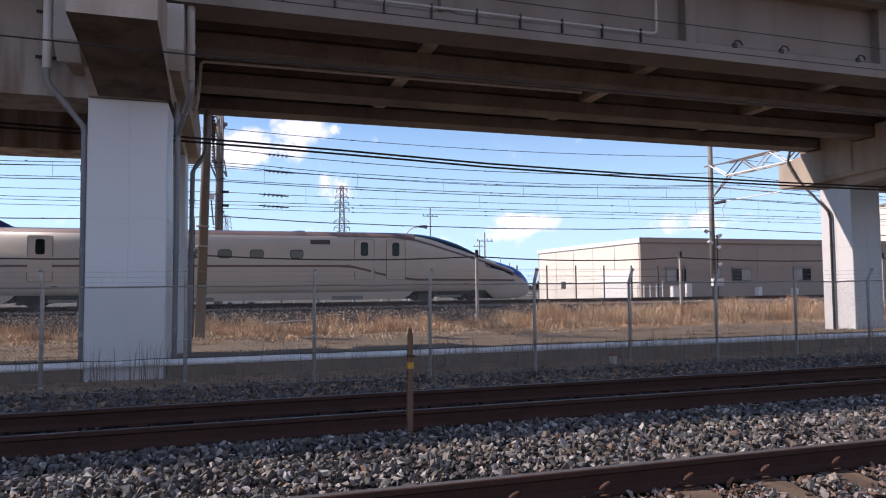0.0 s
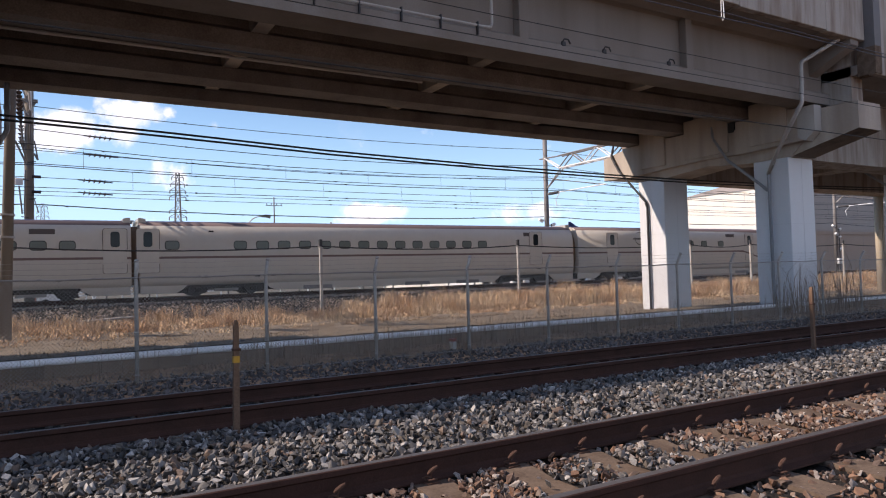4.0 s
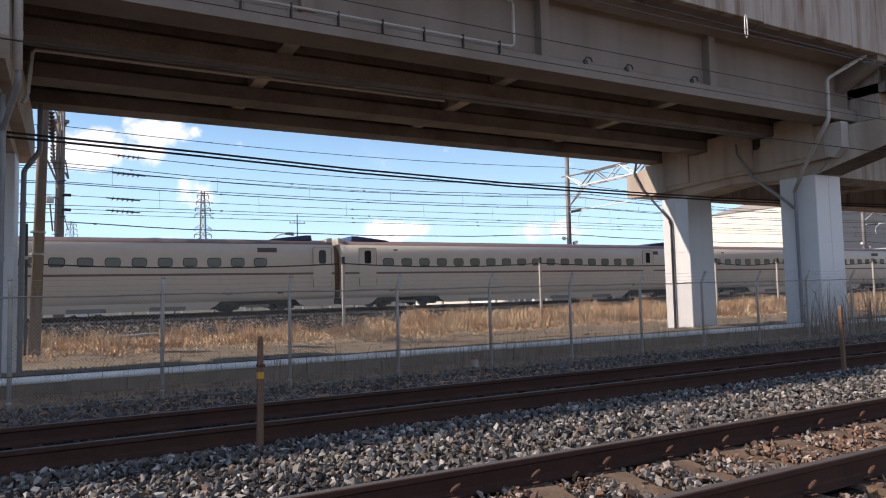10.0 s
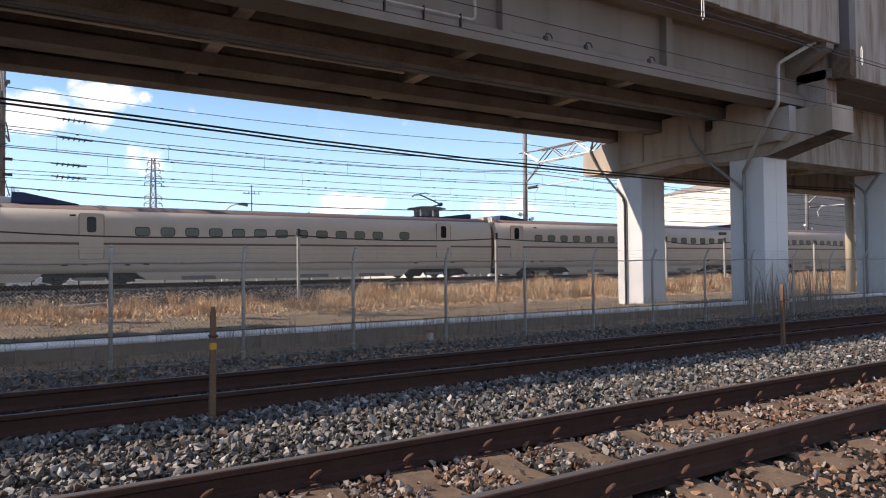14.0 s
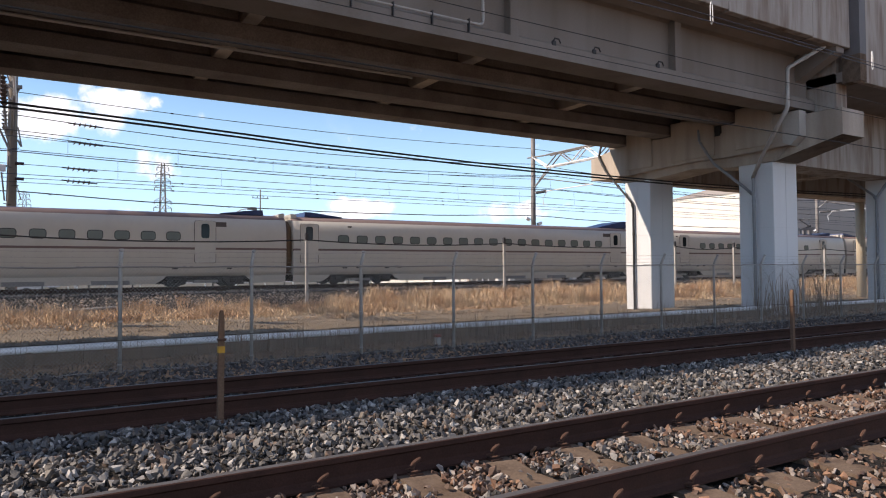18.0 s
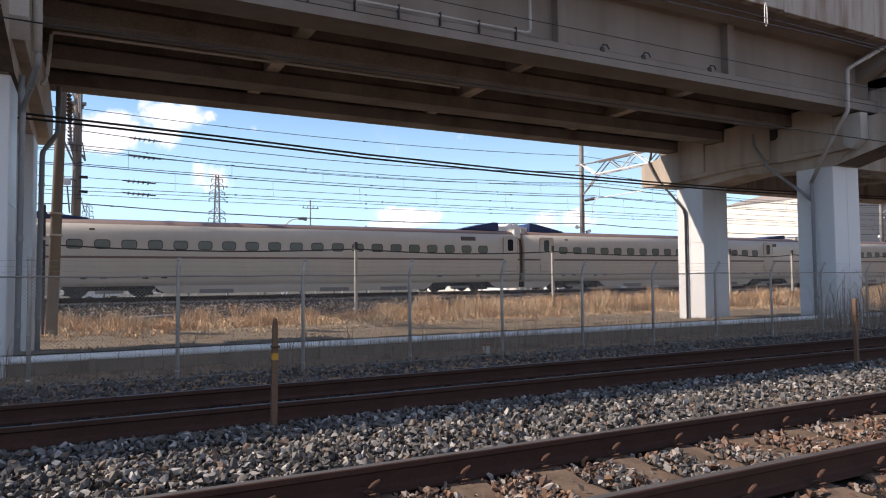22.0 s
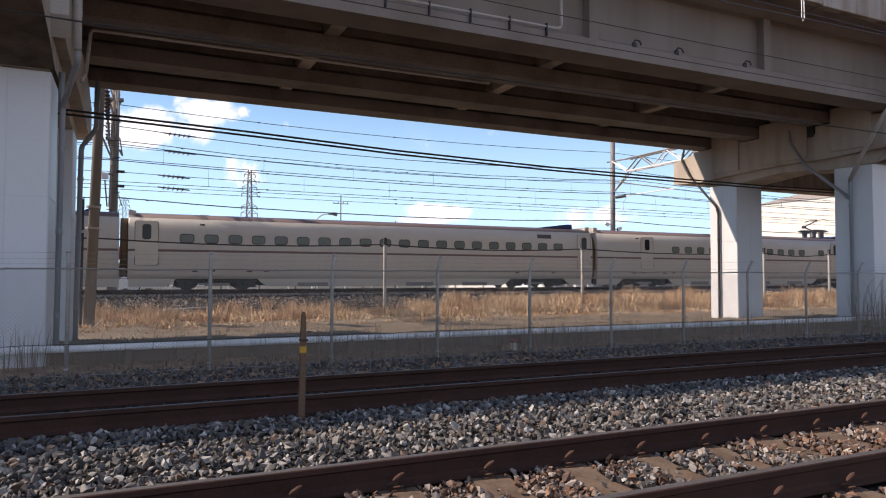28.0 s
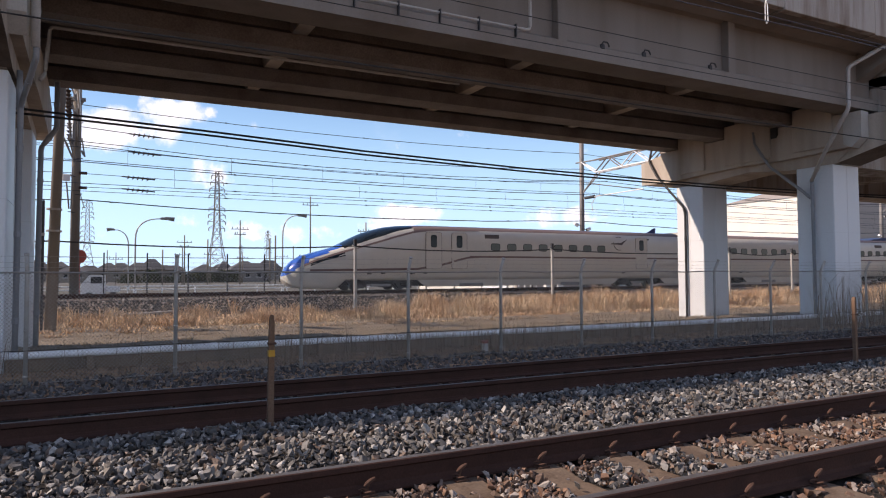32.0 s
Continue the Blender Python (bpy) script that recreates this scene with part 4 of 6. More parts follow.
def nose_body():
    """Along +x: the tip at 13.7, the coupling end at -12.34."""
    ss = [0.0, 0.06, 0.15, 0.25, 0.4, 0.55, 0.75] + [0.95 + 0.25 * k for k in range(38)] + [12.0, 16.0, 20.0, 25.98]
    secs = [(13.7 - s, full_ring(nose_half(s))) for s in ss]
    n = len(secs[0][1])

    def pick(i, k):
        s = (ss[i] + ss[i + 1]) / 2
        j = k if k < (n - 1) / 2 else n - 2 - k
        if k == n - 1:
            return 5 if s > 2.5 else 0
        if s < 10:
            if 2.95 < s < 6.6 and j >= NS:
                return 4
            if s > 6.6 and j >= NS - 1:
                return body_slot(k, n)
            return 3 if s < 2.95 and j >= (9 if s < 0.5 else NS - 1 if s < 1.2 else NS if s < 2.3 else NS + 1) else 0
        return body_slot(k, n)

    return to_mesh("body", loft(secs, pick), BODY_MATS)


def strip(path, height, out=0.006, mat=None):
    """A band laid on the nose's side (both sides), path of (s, z)."""
    bm = bmesh.new()
    for side in (-1, 1):
        last = None
        for i in range(61):
            s = path[0][0] + (path[-1][0] - path[0][0]) * i / 60
            z = table(path, s)
            row = [bm.verts.new((13.7 - s, side * (on_nose(s, zz) + out), zz)) for zz in (z - height / 2, z + height / 2)]
            if last:
                bm.faces.new((last[0], row[0], row[1], last[1]))
            last = row
    return bm


def slab(ring, y, d=0.012):
    """A flat outline (x, z) standing a little out of the side at -y and y."""
    return prism(bmesh.new(), ring, "y", -d, d)


WIN = to_mesh("window", slab(rounded(0.56, 0.34, 0.1), 0), M_PANE)
WINF = to_mesh("window_frame", slab(rounded(0.62, 0.41, 0.13), 0, 0.007), M_GASKET)
DOORW = to_mesh("door_window", slab(rounded(0.36, 0.66, 0.1), 0, 0.016), M_GLASS)
DOOR = to_mesh("door", slab(rounded(0.97, 1.95, 0.1), 0, 0.006), M_SEAL)
DOORP = to_mesh("door_panel", slab(rounded(0.92, 1.93, 0.09), 0, 0.011), M_BODY)
VENT = to_mesh("vent", slab([(-0.46, -0.11), (0.46, -0.11), (0.46, 0.11), (-0.46, 0.11)], 0), M_SEAL)
LAMP = to_mesh("side_lamp", slab([(-0.11, -0.035), (0.11, -0.035), (0.11, 0.035), (-0.11, 0.035)], 0), M_UNDER)
MARK = to_mesh("step_mark", slab([(-0.12, -0.03), (0.12, -0.03), (0.12, 0.03), (-0.12, 0.03)], 0), M_GASKET)
GRILLE = to_mesh("grille", slab([(-0.75, -0.16), (0.75, -0.16), (0.75, 0.16), (-0.75, 0.16)], 0, 0.01), M_SHIELD)


def bogie_mesh():
    bm = bmesh.new()
    prism(bm, [(-1.7, 0.52), (1.7, 0.52), (1.95, 0.76), (-1.95, 0.76)], "y", -1.30, 1.30)
    for y in (-1.38, 1.24):
        prism(bm, [(-1.75, 0.32), (-0.95, 0.32), (-0.75, 0.60), (0.75, 0.60), (0.95, 0.32), (1.75, 0.32), (1.62, 0.77), (-1.62, 0.77)], "y", y, y + 0.14)
    return to_mesh("bogie", bm, M_UNDER)


WHEEL = to_mesh("wheel", prism(bmesh.new(), [(0.36 * math.cos(math.pi * k / 9), 0.36 * math.sin(math.pi * k / 9)) for k in range(18)], "y", -0.06, 0.06), M_UNDER)
SHAFT = to_mesh("axle", Tb([(0, -0.69, 0.56), (0, 0.69, 0.56)], 0.08, 8), M_UNDER)


def axle_mesh():
    bm = box(bmesh.new(), -0.16, 0.16, -1.42, -1.2, 0.42, 0.60, 0.03)
    return to_mesh("axle_box", bm, M_UNDER)


def damper_mesh():
    return to_mesh("damper", box(bmesh.new(), -0.55, 0.55, -1.40, -1.25, 0.40, 0.53, 0.02), M_BOGIE)


DAMPER = damper_mesh()
BOGIE, AXLE, MIDDLE, NOSE = bogie_mesh(), axle_mesh(), middle_body(), nose_body()


def skirt_mesh(x0, x1, s, in0, in1):
    """One side's skirt panel, cut back by in0 and in1 at its lower corners; s: -1 or 1."""
    bm = bmesh.new()
    ring = [(s * 1.583, 0.73, 0.0), (s * 1.574, 0.55, 0.35), (s * 1.555, 0.37, 1.0), (s * 1.50, 0.37, 1.0), (s * 1.50, 0.73, 0.0)]
    lo = [bm.verts.new((x0 + in0 * q, y, z)) for y, z, q in ring]
    hi = [bm.verts.new((x1 - in1 * q, y, z)) for y, z, q in ring]
    for i in range(5):
        j = (i + 1) % 5
        bm.faces.new((lo[i], lo[j], hi[j], hi[i]))
    bm.faces.new(lo)
    bm.faces.new(hi)
    bmesh.ops.recalc_face_normals(bm, faces=bm.faces[:])
    return to_mesh("skirt", bm, M_BODY)


def skirt_set(x0, x1, in0, in1):
    return [("skirt", skirt_mesh(x0, x1, -1, in0, in1)), ("skirt", skirt_mesh(x0, x1, 1, in0, in1)), ("underfloor_box", to_mesh("underfloor_box", B(x0 + 0.3, x1 - 0.3, -1.3, 1.3, 0.40, 0.72), M_UNDER))]


SKIRTS = [skirt_set(-12.3, -10.35, 0.0, 0.5), skirt_set(-6.85, 6.85, 0.5, 0.5), skirt_set(10.35, 12.3, 0.5, 0.0)]
SKIRT_N = skirt_set(-6.85, 6.85, 0.5, 0.5)


def fairing_mesh(low, high, length):
    ring = [(0.0, 3.66), (length, 3.66), (length - 0.1, 3.66 + low), (length * 0.16, 3.66 + high), (0.04, 3.66 + high)]
    bm = bmesh.new()
    prism(bm, ring, "y", -0.95, 0.95)
    return to_mesh("roof_fairing", bm, M_ROOF)


CAP = to_mesh("end_cap", prism(bmesh.new(), [(-0.3, 3.52), (0.0, 3.52), (0.0, 3.74), (-0.08, 3.76), (-0.3, 3.71)], "y", -1.3, 1.3), M_BODY)
HOOD = to_mesh("cable_hood", prism(prism(bmesh.new(), [(-0.95, 3.62), (0.14, 3.62), (0.14, 4.06), (-0.12, 4.10), (-0.3, 3.93), (-0.95, 3.90)], "y", -0.75, 0.75), [(-0.28, 3.2), (0.13, 3.2), (0.13, 3.7), (-0.28, 3.7)], "y", -1.56, -0.75), M_TRIMW)
FAIR, FAIRT = fairing_mesh(0.04, 0.24, 2.1), fairing_mesh(0.04, 0.45, 2.5)
GANG = to_mesh("gangway_cover", loft([(12.34, full_ring([(1.3, 0.8), (1.44, 1.6), (1.44, 2.6), (1.3, 3.1), (0.8, 3.4), (0, 3.45)])), (12.66, full_ring([(1.3, 0.8), (1.44, 1.6), (1.44, 2.6), (1.3, 3.1), (0.8, 3.4), (0, 3.45)]))], lambda i, k: 0), material("brown_gangway_rubber", (0.16, 0.10, 0.06), 0.7, vary=0.2, streak=-1))


def pantograph(c, x, d):
    p = part("pantograph_base", prism(bmesh.new(), [(x - 1.1, 3.70), (x + 1.1, 3.70), (x + 1.1, 3.72), (x - 1.1, 3.72)], "y", -0.7, 0.7), M_ROOF, c)
    for q in (-0.42, 0.42):
        for y in (-0.45, 0.25):
            part("insulator_cover", B(x + q - 0.2, x + q + 0.2, y, y + 0.2, 3.60, 4.13, 0.04), M_SHIELD, p)
    ring = [(x + 1.06 * math.cos(a), 4.19 + (0.13 if math.sin(a) > 0 else 0.09) * math.sin(a)) for a in [2 * math.pi * q / 24 for q in range(24)]]
    for y in (-0.48, 0.36):
        part("shield", prism(bmesh.new(), ring, "y", y, y + 0.12), M_SHIELD, p, "grey streamlined noise shield")
    part("arm", Tb([(x + 0.3 * d, 0, 4.15), (x - 1.0 * d, 0, 4.50)], 0.05, 6), M_DARK, p)
    part("arm", Tb([(x - 1.0 * d, 0, 4.50), (x + 0.42 * d, 0, 5.0)], 0.04, 6), M_DARK, p)
    part("knee", Tb([(x - 0.95 * d, -0.12, 4.5), (x - 0.95 * d, 0.12, 4.5)], 0.11, 8), M_DARK, p)
    part("collector", Tb([(x + 0.42 * d, -0.95, 4.96), (x + 0.44 * d, -0.6, 5.05), (x + 0.44 * d, 0.6, 5.05), (x + 0.42 * d, 0.95, 4.96)], 0.035, 6), M_DARK, p)


def add_door(c, x):
    for s, r in ((-1, 0), (1, 180)):
        d = share("door", DOOR, pose(x, s * 1.68, 2.28, 0, 0, r), c, "side door with a small dark window")
        share("door_panel", DOORP, pose(0, 0, 0), d)
        share("door_window", DOORW, pose(0, -0.005, 0.50), d)


# window rows (first place, how many) and the two doors of each carriage
LAYOUT = {1: (((-11.0, 1), (-8.0, 14)), -12.0, 9.4), 2: (((-9.95, 20),), -11.6, 11.7), 3: (((-9.75, 17),), -10.9, 8.5), 4: (((-9.1, 18),), -10.8, 11.7), 5: (((-6.6, 12), (6.5, 1)), -8.6, 9.0), 6: (((-9.68, 18), (11.3, 1)), -11.5, 9.6),
          7: (((-9.6, 17),), -10.8, 8.5), 8: (((-9.95, 20),), -11.6, 11.7), 9: (((-6.3, 12), (7.2, 1)), -8.6, 8.7), 10: (((-9.95, 20),), -11.6, 11.7)}
# roof fairings at the rear and the front end
FAIRINGS = {1: (None, None), 2: (FAIR, None), 3: (FAIR, FAIR), 4: (FAIR, FAIR), 5: (FAIRT, FAIR), 6: (FAIR, FAIRT), 7: (FAIRT, FAIR), 8: (FAIR, FAIRT), 9: (None, FAIR), 10: (None, FAIR)}


def build_car(k):
    nose = k in (0, 11)
    flip = 180 if k == 11 else 0
    c = thing("train_carriage", label="ivory high-speed train end car with a long blue-capped nose" if nose else
              ("ivory high-speed train carriage with a roof pantograph" if k in (5, 9) else "ivory high-speed train carriage with copper stripes"), category="train carriage", group="high-speed train")
    share("body", NOSE if nose else MIDDLE, pose(0, 0, 0, 0, 0, flip), c)
    for group in (SKIRTS if not nose else [SKIRTS[0], SKIRT_N]):
        for name, me in group:
            share(name, me, pose(0, 0, 0, 0, 0, flip), c)
    for x in (-8.6, 8.6 if not nose else 8.85):
        g = share("bogie", BOGIE, pose(-x if flip else x, 0, 0), c, "dark bogie")
        for u in (-1.25, 1.25):
            share("axle", SHAFT, pose(u, 0, 0), g)
            for y in (-0.75, 0.75):
                share("wheel", WHEEL, pose(u, y, 0.56), g)
        for q in (0, 180):
            share("damper", DAMPER, pose(0, 0, 0, 0, 0, q), g)
            for u in (-1.25, 1.25):
                share("axle_box", AXLE, pose(u, 0, 0, 0, 0, q), g)
    sign = -1 if flip else 1
    if nose:
        wins = [-4.8, -3.4, -2.0, -0.6, 1.2] if k == 0 else [-2.1 + 1.08 * i for i in range(8)]
        doors = [-9.4 if k == 0 else -8.7, 4.4, 5.95]
        part("copper_stripe", strip([(1.2, 1.24), (6.8, 1.30), (7.6, 1.42), (8.5, 1.58), (9.3, 1.80), (9.9, 1.93), (10.6, 1.97)], 0.11), M_COPPER, c).matrix_basis = pose(0, 0, 0, 0, 0, flip)
        part("copper_stripe", strip([(0.75, 1.38), (0.87, 1.44), (1.44, 1.72), (2.6, 2.10), (3.8, 2.43), (5.69, 2.99), (6.66, 3.25), (7.8, 3.40), (10.6, 3.43)], 0.1, 0.02), M_COPPER, c).matrix_basis = pose(0, 0, 0, 0, 0, flip)
        part("headlight", strip([(1.25, 1.55), (1.95, 1.83), (2.95, 2.06)], 0.19, 0.012), M_GLASS, c, "dark slanting headlight slit").matrix_basis = pose(0, 0, 0, 0, 0, flip)
        for x in doors:
            add_door(c, sign * x)
        share("fin", FIN, pose(sign * -11.0, 0, 0, 0, 0, flip), c, "dark roof aerial fin")
        share("emblem", EMBLEM, pose(sign * -6.9, -1.652, 2.87, -6.5, 0, 0), c, "grey winged emblem painted on the side")
    else:
        row, left, right = LAYOUT[k]
        wins = [a + 1.045 * i for a, n in row for i in range(n)]
        for x in (left, right):
            add_door(c, x)
        if k in (5, 9):
            pantograph(c, 8.9 if k == 5 else 8.65, -1 if k == 5 else 1)
        for end, x in ((FAIRINGS[k][0], -11.5), (FAIRINGS[k][1], 11.4)):
            if end:
                share("roof_fairing", end, pose(x, 0, 0, 0, 0, 0 if x < 0 else 180), c)
            if end is FAIRT:
                share("cable_hood", HOOD, pose(12.34 if x > 0 else -12.34, 0, 0, 0, 0, 0 if x > 0 else 180), c, "white cable hood over the coupling")
        for r in (0, 180):
            share("end_cap", CAP, pose(12.34 if r == 0 else -12.34, 0, 0, 0, 0, r), c)
    for x in wins:
        for s, r in ((-1, 0), (1, 180)):
            w = share("window", WINF, pose(x, s * 1.68, 2.52, 0, 0, r), c)
            share("pane", WIN, pose(0, -0.002, 0), w)
    for x in (-9.6, -7.2, 7.2, 9.6):
        share("step_mark", MARK, pose(x, -1.655, 1.06, -4), c)
        if x < 0:
            share("step_mark", MARK, pose(x + 0.75, -1.655, 1.08, -4), c)
    for x in ((-9.3 * sign, 3.1),):
        share("side_lamp", LAMP, pose(x[0], -1.60, 3.16), c)
    share("vent", VENT, pose((9.0 if not nose else 2.3 * sign), -1.625, 3.10), c)
    for x in ((-4.2, 1.4, 4.6) if not nose else (-3.2 * sign, 3.6 * sign)):
        share("grille", GRILLE, pose(x, -1.565, 0.52, -3), c)
    if k < 11:
        share("gangway_cover", GANG, pose(-25.0, 0, 0), c, "brown rubber gangway cover")
    return c


FIN = to_mesh("fin", prism(bmesh.new(), [(-0.5, 3.68), (0.45, 3.68), (0.1, 3.77), (-0.42, 4.05), (-0.55, 4.05)], "y", -0.05, 0.05), M_ROOF)


def emblem_mesh():
    """A slim dart crossing parts of a thin ring."""
    bm = slab([(-0.66, -0.05), (0.0, -0.07), (0.2, -0.11), (0.67, 0.28), (0.15, 0.05), (-0.6, 0.01)], 0, 0.01)
    for a0, a1 in ((60, 120), (165, 285)):
        n = 8
        arcs = [radians(a0 + (a1 - a0) * k / n) for k in range(n + 1)]
        ring = [(0.45 * math.cos(a), 0.43 * math.sin(a)) for a in arcs] + [(0.415 * math.cos(a), 0.395 * math.sin(a)) for a in arcs[::-1]]
        prism(bm, ring, "y", -0.01, 0.01)
    return to_mesh("emblem", bm, M_SEAL)


EMBLEM = emblem_mesh()
# the first coupling gap's place along the track, time by time
GAP = [(0.0, -10.9), (1.0, -1.08), (6.0, 47.87), (9.0, 77.0), (13.0, 114.4), (19.0, 170.0), (23.0, 205.6), (28.0, 249.8), (32.0, 284.6)]
cars = [build_car(k) for k in range(12)]


def motions():
    for k, c in enumerate(cars):
        mid = 12.5 - CAR * k
        walk(c, [(t, pose(x + mid, HIGH_Y, TRAIN_Z)) for t, x in GAP])


# ---- buildings ----
def window_unit(parent, x, y, z, w, h, dark_left):
    f = part("window", B(x, x + w, y - 0.06, y + 0.02, z, z + h, 0.01), M_POLEG, parent, "aluminium window with one dark open half")
    a, b = (x + 0.06, x + w / 2 - 0.03), (x + w / 2 + 0.03, x + w - 0.06)
    part("pane", B(*a, y - 0.075, y - 0.061, z + 0.08, z + h - 0.2), M_GLASS if dark_left else M_PIPEL, f)
    part("pane", B(*b, y - 0.075, y - 0.061, z + 0.08, z + h - 0.2), M_PIPEL if dark_left else M_GLASS, f)
    part("lintel", B(x - 0.05, x + w + 0.05, y - 0.18, y - 0.061, z + h - 0.16, z + h - 0.04), M_CLADG, f)
    return f


def build_warehouse():
    b = thing("warehouse", pose(31.85, 48.0, -0.4), "low beige warehouse with a sunlit end wall and small windows", "building")
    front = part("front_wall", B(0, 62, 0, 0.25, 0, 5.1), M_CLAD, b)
    # End wall made paler than the front to carry the sunlight.
    end = part("end_wall", B(-0.02, 0.25, 0.25, 19, 0, 5.1), M_CLADLIT, b, "end wall in a paler cream to look sunlit")
    part("back_wall", B(0, 62, 19, 19.25, 0, 5.1), M_CLAD, b)
    part("side_wall", B(61.75, 62, 0.25, 19, 0, 5.1), M_CLAD, b)
    part("roof", B(-0.05, 62.1, -0.05, 19.3, 5.1, 5.22), M_CLADG, b)
    part("roof_edge", B(-0.12, 62.2, -0.12, -0.06, 5.0, 5.34), M_CLAD, b)
    part("flashing", B(-0.12, 62.2, -0.14, -0.06, 5.34, 5.40), M_CLADG, b)
    part("roof_edge", B(-0.12, -0.06, -0.12, 19.4, 4.98, 5.36), M_TRIMW, b)
    for k in range(1, 16):
        part("joint", B(k * 3.9, k * 3.9 + 0.03, -0.02, 0.0, 0, 4.95), M_CLADG, front)
    for k in range(1, 5):
        part("joint", B(-0.04, -0.02, 0.2 + k * 3.7, 0.23 + k * 3.7, 0, 4.95), M_CLAD, end)
    for i, (x, s) in enumerate(((2.35, False), (8.95, True), (15.5, False), (22.2, True), (28.8, False), (35.4, True))):
        window_unit(front, x, 0, 1.75, 2.0, 1.25, s)
    part("door", B(-0.09, -0.03, 1.2, 6.0, 0.0, 2.75, 0.02), M_TRIMW, end, "white sliding door")
    part("louvre", B(-0.07, -0.03, 13.0, 13.9, 1.2, 1.9), M_DARK, end)
    part("skirting", B(0, 62, -0.03, 0.0, 0, 0.6), M_CLADG, front)


build_warehouse()


def build_hall():
    c = thing("factory_hall", pose(112.0, 70.0, -0.4), "tall factory hall with a white sunlit side and ribbed grey front", "building")
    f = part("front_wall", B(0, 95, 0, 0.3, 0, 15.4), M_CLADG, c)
    # The sun's glare on this side is put into its whitened colour.
    part("side_wall", B(0, 0.3, 0.3, 24, 0, 15.6), M_CLADLIT, c, "side wall whitened to look sunlit")
    part("back_wall", B(0.3, 95, 23.7, 24, 0, 15.4), M_CLADG, c)
    part("roof", prism(bmesh.new(), [(-0.3, 15.4), (24.3, 15.4), (12, 17.0)], "x", -0.2, 95), M_CLADG, c)
    for k in range(24):
        part("rib", B(0, 95, -0.08, 0.0, 0.6 + k * 0.62, 0.68 + k * 0.62), M_CLADG, f)
    part("stair_tower", B(-4, 0, 4, 9, 0, 14.2), M_CLADLIT, c)


build_hall()


def build_house(x, y, w, d, wall, ridge, label):
    h = thing("house", pose(x, y, -0.55), label, "house", group="far houses")
    a = part("wall", B(-w / 2, w / 2, -d / 2, d / 2, 0, wall), (M_HOUSE, M_POLEG, M_POLE, M_HOUSE)[int(x * 7 + y) % 4], h)
    bm = bmesh.new()
    e = 0.5
    vs = [bm.verts.new(p) for p in ((-w / 2 - e, -d / 2 - e, wall), (w / 2 + e, -d / 2 - e, wall), (w / 2 + e, d / 2 + e, wall), (-w / 2 - e, d / 2 + e, wall), (-w / 2 + d * 0.45, 0, ridge), (w / 2 - d * 0.45, 0, ridge))]
    for q in ((0, 1, 5, 4), (1, 2, 5), (2, 3, 4, 5), (3, 0, 4), (3, 2, 1, 0)):
        bm.faces.new([vs[i] for i in q])
    part("roof", bm, M_TILE, h, "grey tiled hipped roof")
    n = 2 + int(x) % 2
    for k in range(n):
        u = -w / 2 + w * (k + 0.5) / n
        win = part("window", B(u - 0.6, u + 0.6, -d / 2 - 0.05, -d / 2, wall * 0.45, wall * 0.75), M_GLASS, a)
        part("sill", B(u - 0.9, u + 0.9, -d / 2 - 0.12, -d / 2, wall * 0.41, wall * 0.45), M_TRIMW, win)


def build_town():
    for x, y, w, d, wall, ridge in ((33, 235, 9, 9, 3.4, 6.0), (45, 230, 11, 10, 3.9, 7.0), (53, 250, 7, 8, 3.0, 5.2), (6, 300, 10, 9, 4.5, 7.5), (18, 320, 12, 10, 5.0, 8.2), (70, 330, 12, 10, 5.2, 8.4), (-6, 280, 9, 9, 4.0, 6.6), (88, 300, 10, 9, 4.6, 7.2)):
        build_house(x, y, w, d, wall, ridge, "small plastered house with a grey tiled roof")
    rng = random.Random(11)
    for k in range(14):
        build_house(-40 + 14 * k + rng.uniform(-4, 4), rng.uniform(380, 560), rng.uniform(9, 16), 10, rng.uniform(4.5, 8), rng.uniform(8.5, 12), "distant house among other roofs")


build_town()


# ---- poles, masts, lines ----
def round_post(parent, name, x0, y0, z0, x1, y1, z1, r0, r1, mat, label=""):
    return part(name, tube(bmesh.new(), [(x0, y0, z0), (x1, y1, z1)], r0, 14, r1), mat, parent, label, smooth=True)


def truss(parent, x, y0, y1, z0, z1, w=0.35):
    """A light lattice beam along y: four chords and zigzag bars."""
    # White chords and lacing: sunlight on the steel is put into their colour.
    t = part("beam_chord", Tb([(x - w / 2, y0, z0), (x - w / 2, y1, z0)], 0.055, 6), M_TRIMW, parent, "steel lattice beam with sunlit bars coloured white")
    for dx, z in ((w / 2, z0), (-w / 2, z1), (w / 2, z1)):
        part("chord", Tb([(x + dx, y0, z), (x + dx, y1, z)], 0.055, 6), M_TRIMW if z == z0 else M_POLEG, t)
    n = max(3, round(abs(y1 - y0) / 2.2))
    for k in range(n):
        a, b = y0 + (y1 - y0) * k / n, y0 + (y1 - y0) * (k + 1) / n
        for dx in (-w / 2, w / 2):
            part("lacing", Tb([(x + dx, a, z0), (x + dx, (a + b) / 2, z1), (x + dx, b, z0)], 0.045, 5), M_TRIMW if k % 2 else M_POLEG, t)
        part("lacing", Tb([(x - w / 2, a, z0), (x + w / 2, b, z0)], 0.02, 5), M_PIPEL, t)


def discs(parent, a, b, n=5, r=0.11):
    a, b = Vector(a), Vector(b)
    i = part("insulator", Tb([a, b], 0.02, 6), M_DARK, parent, "string of dark insulator discs")
    e = (b - a).normalized() * 0.05
    for k in range(n):
        q = a.lerp(b, (k + 0.5) / n)
        part("disc", Tb([q - e, q + e], r, 10, r * 0.45), M_INSUL, i)


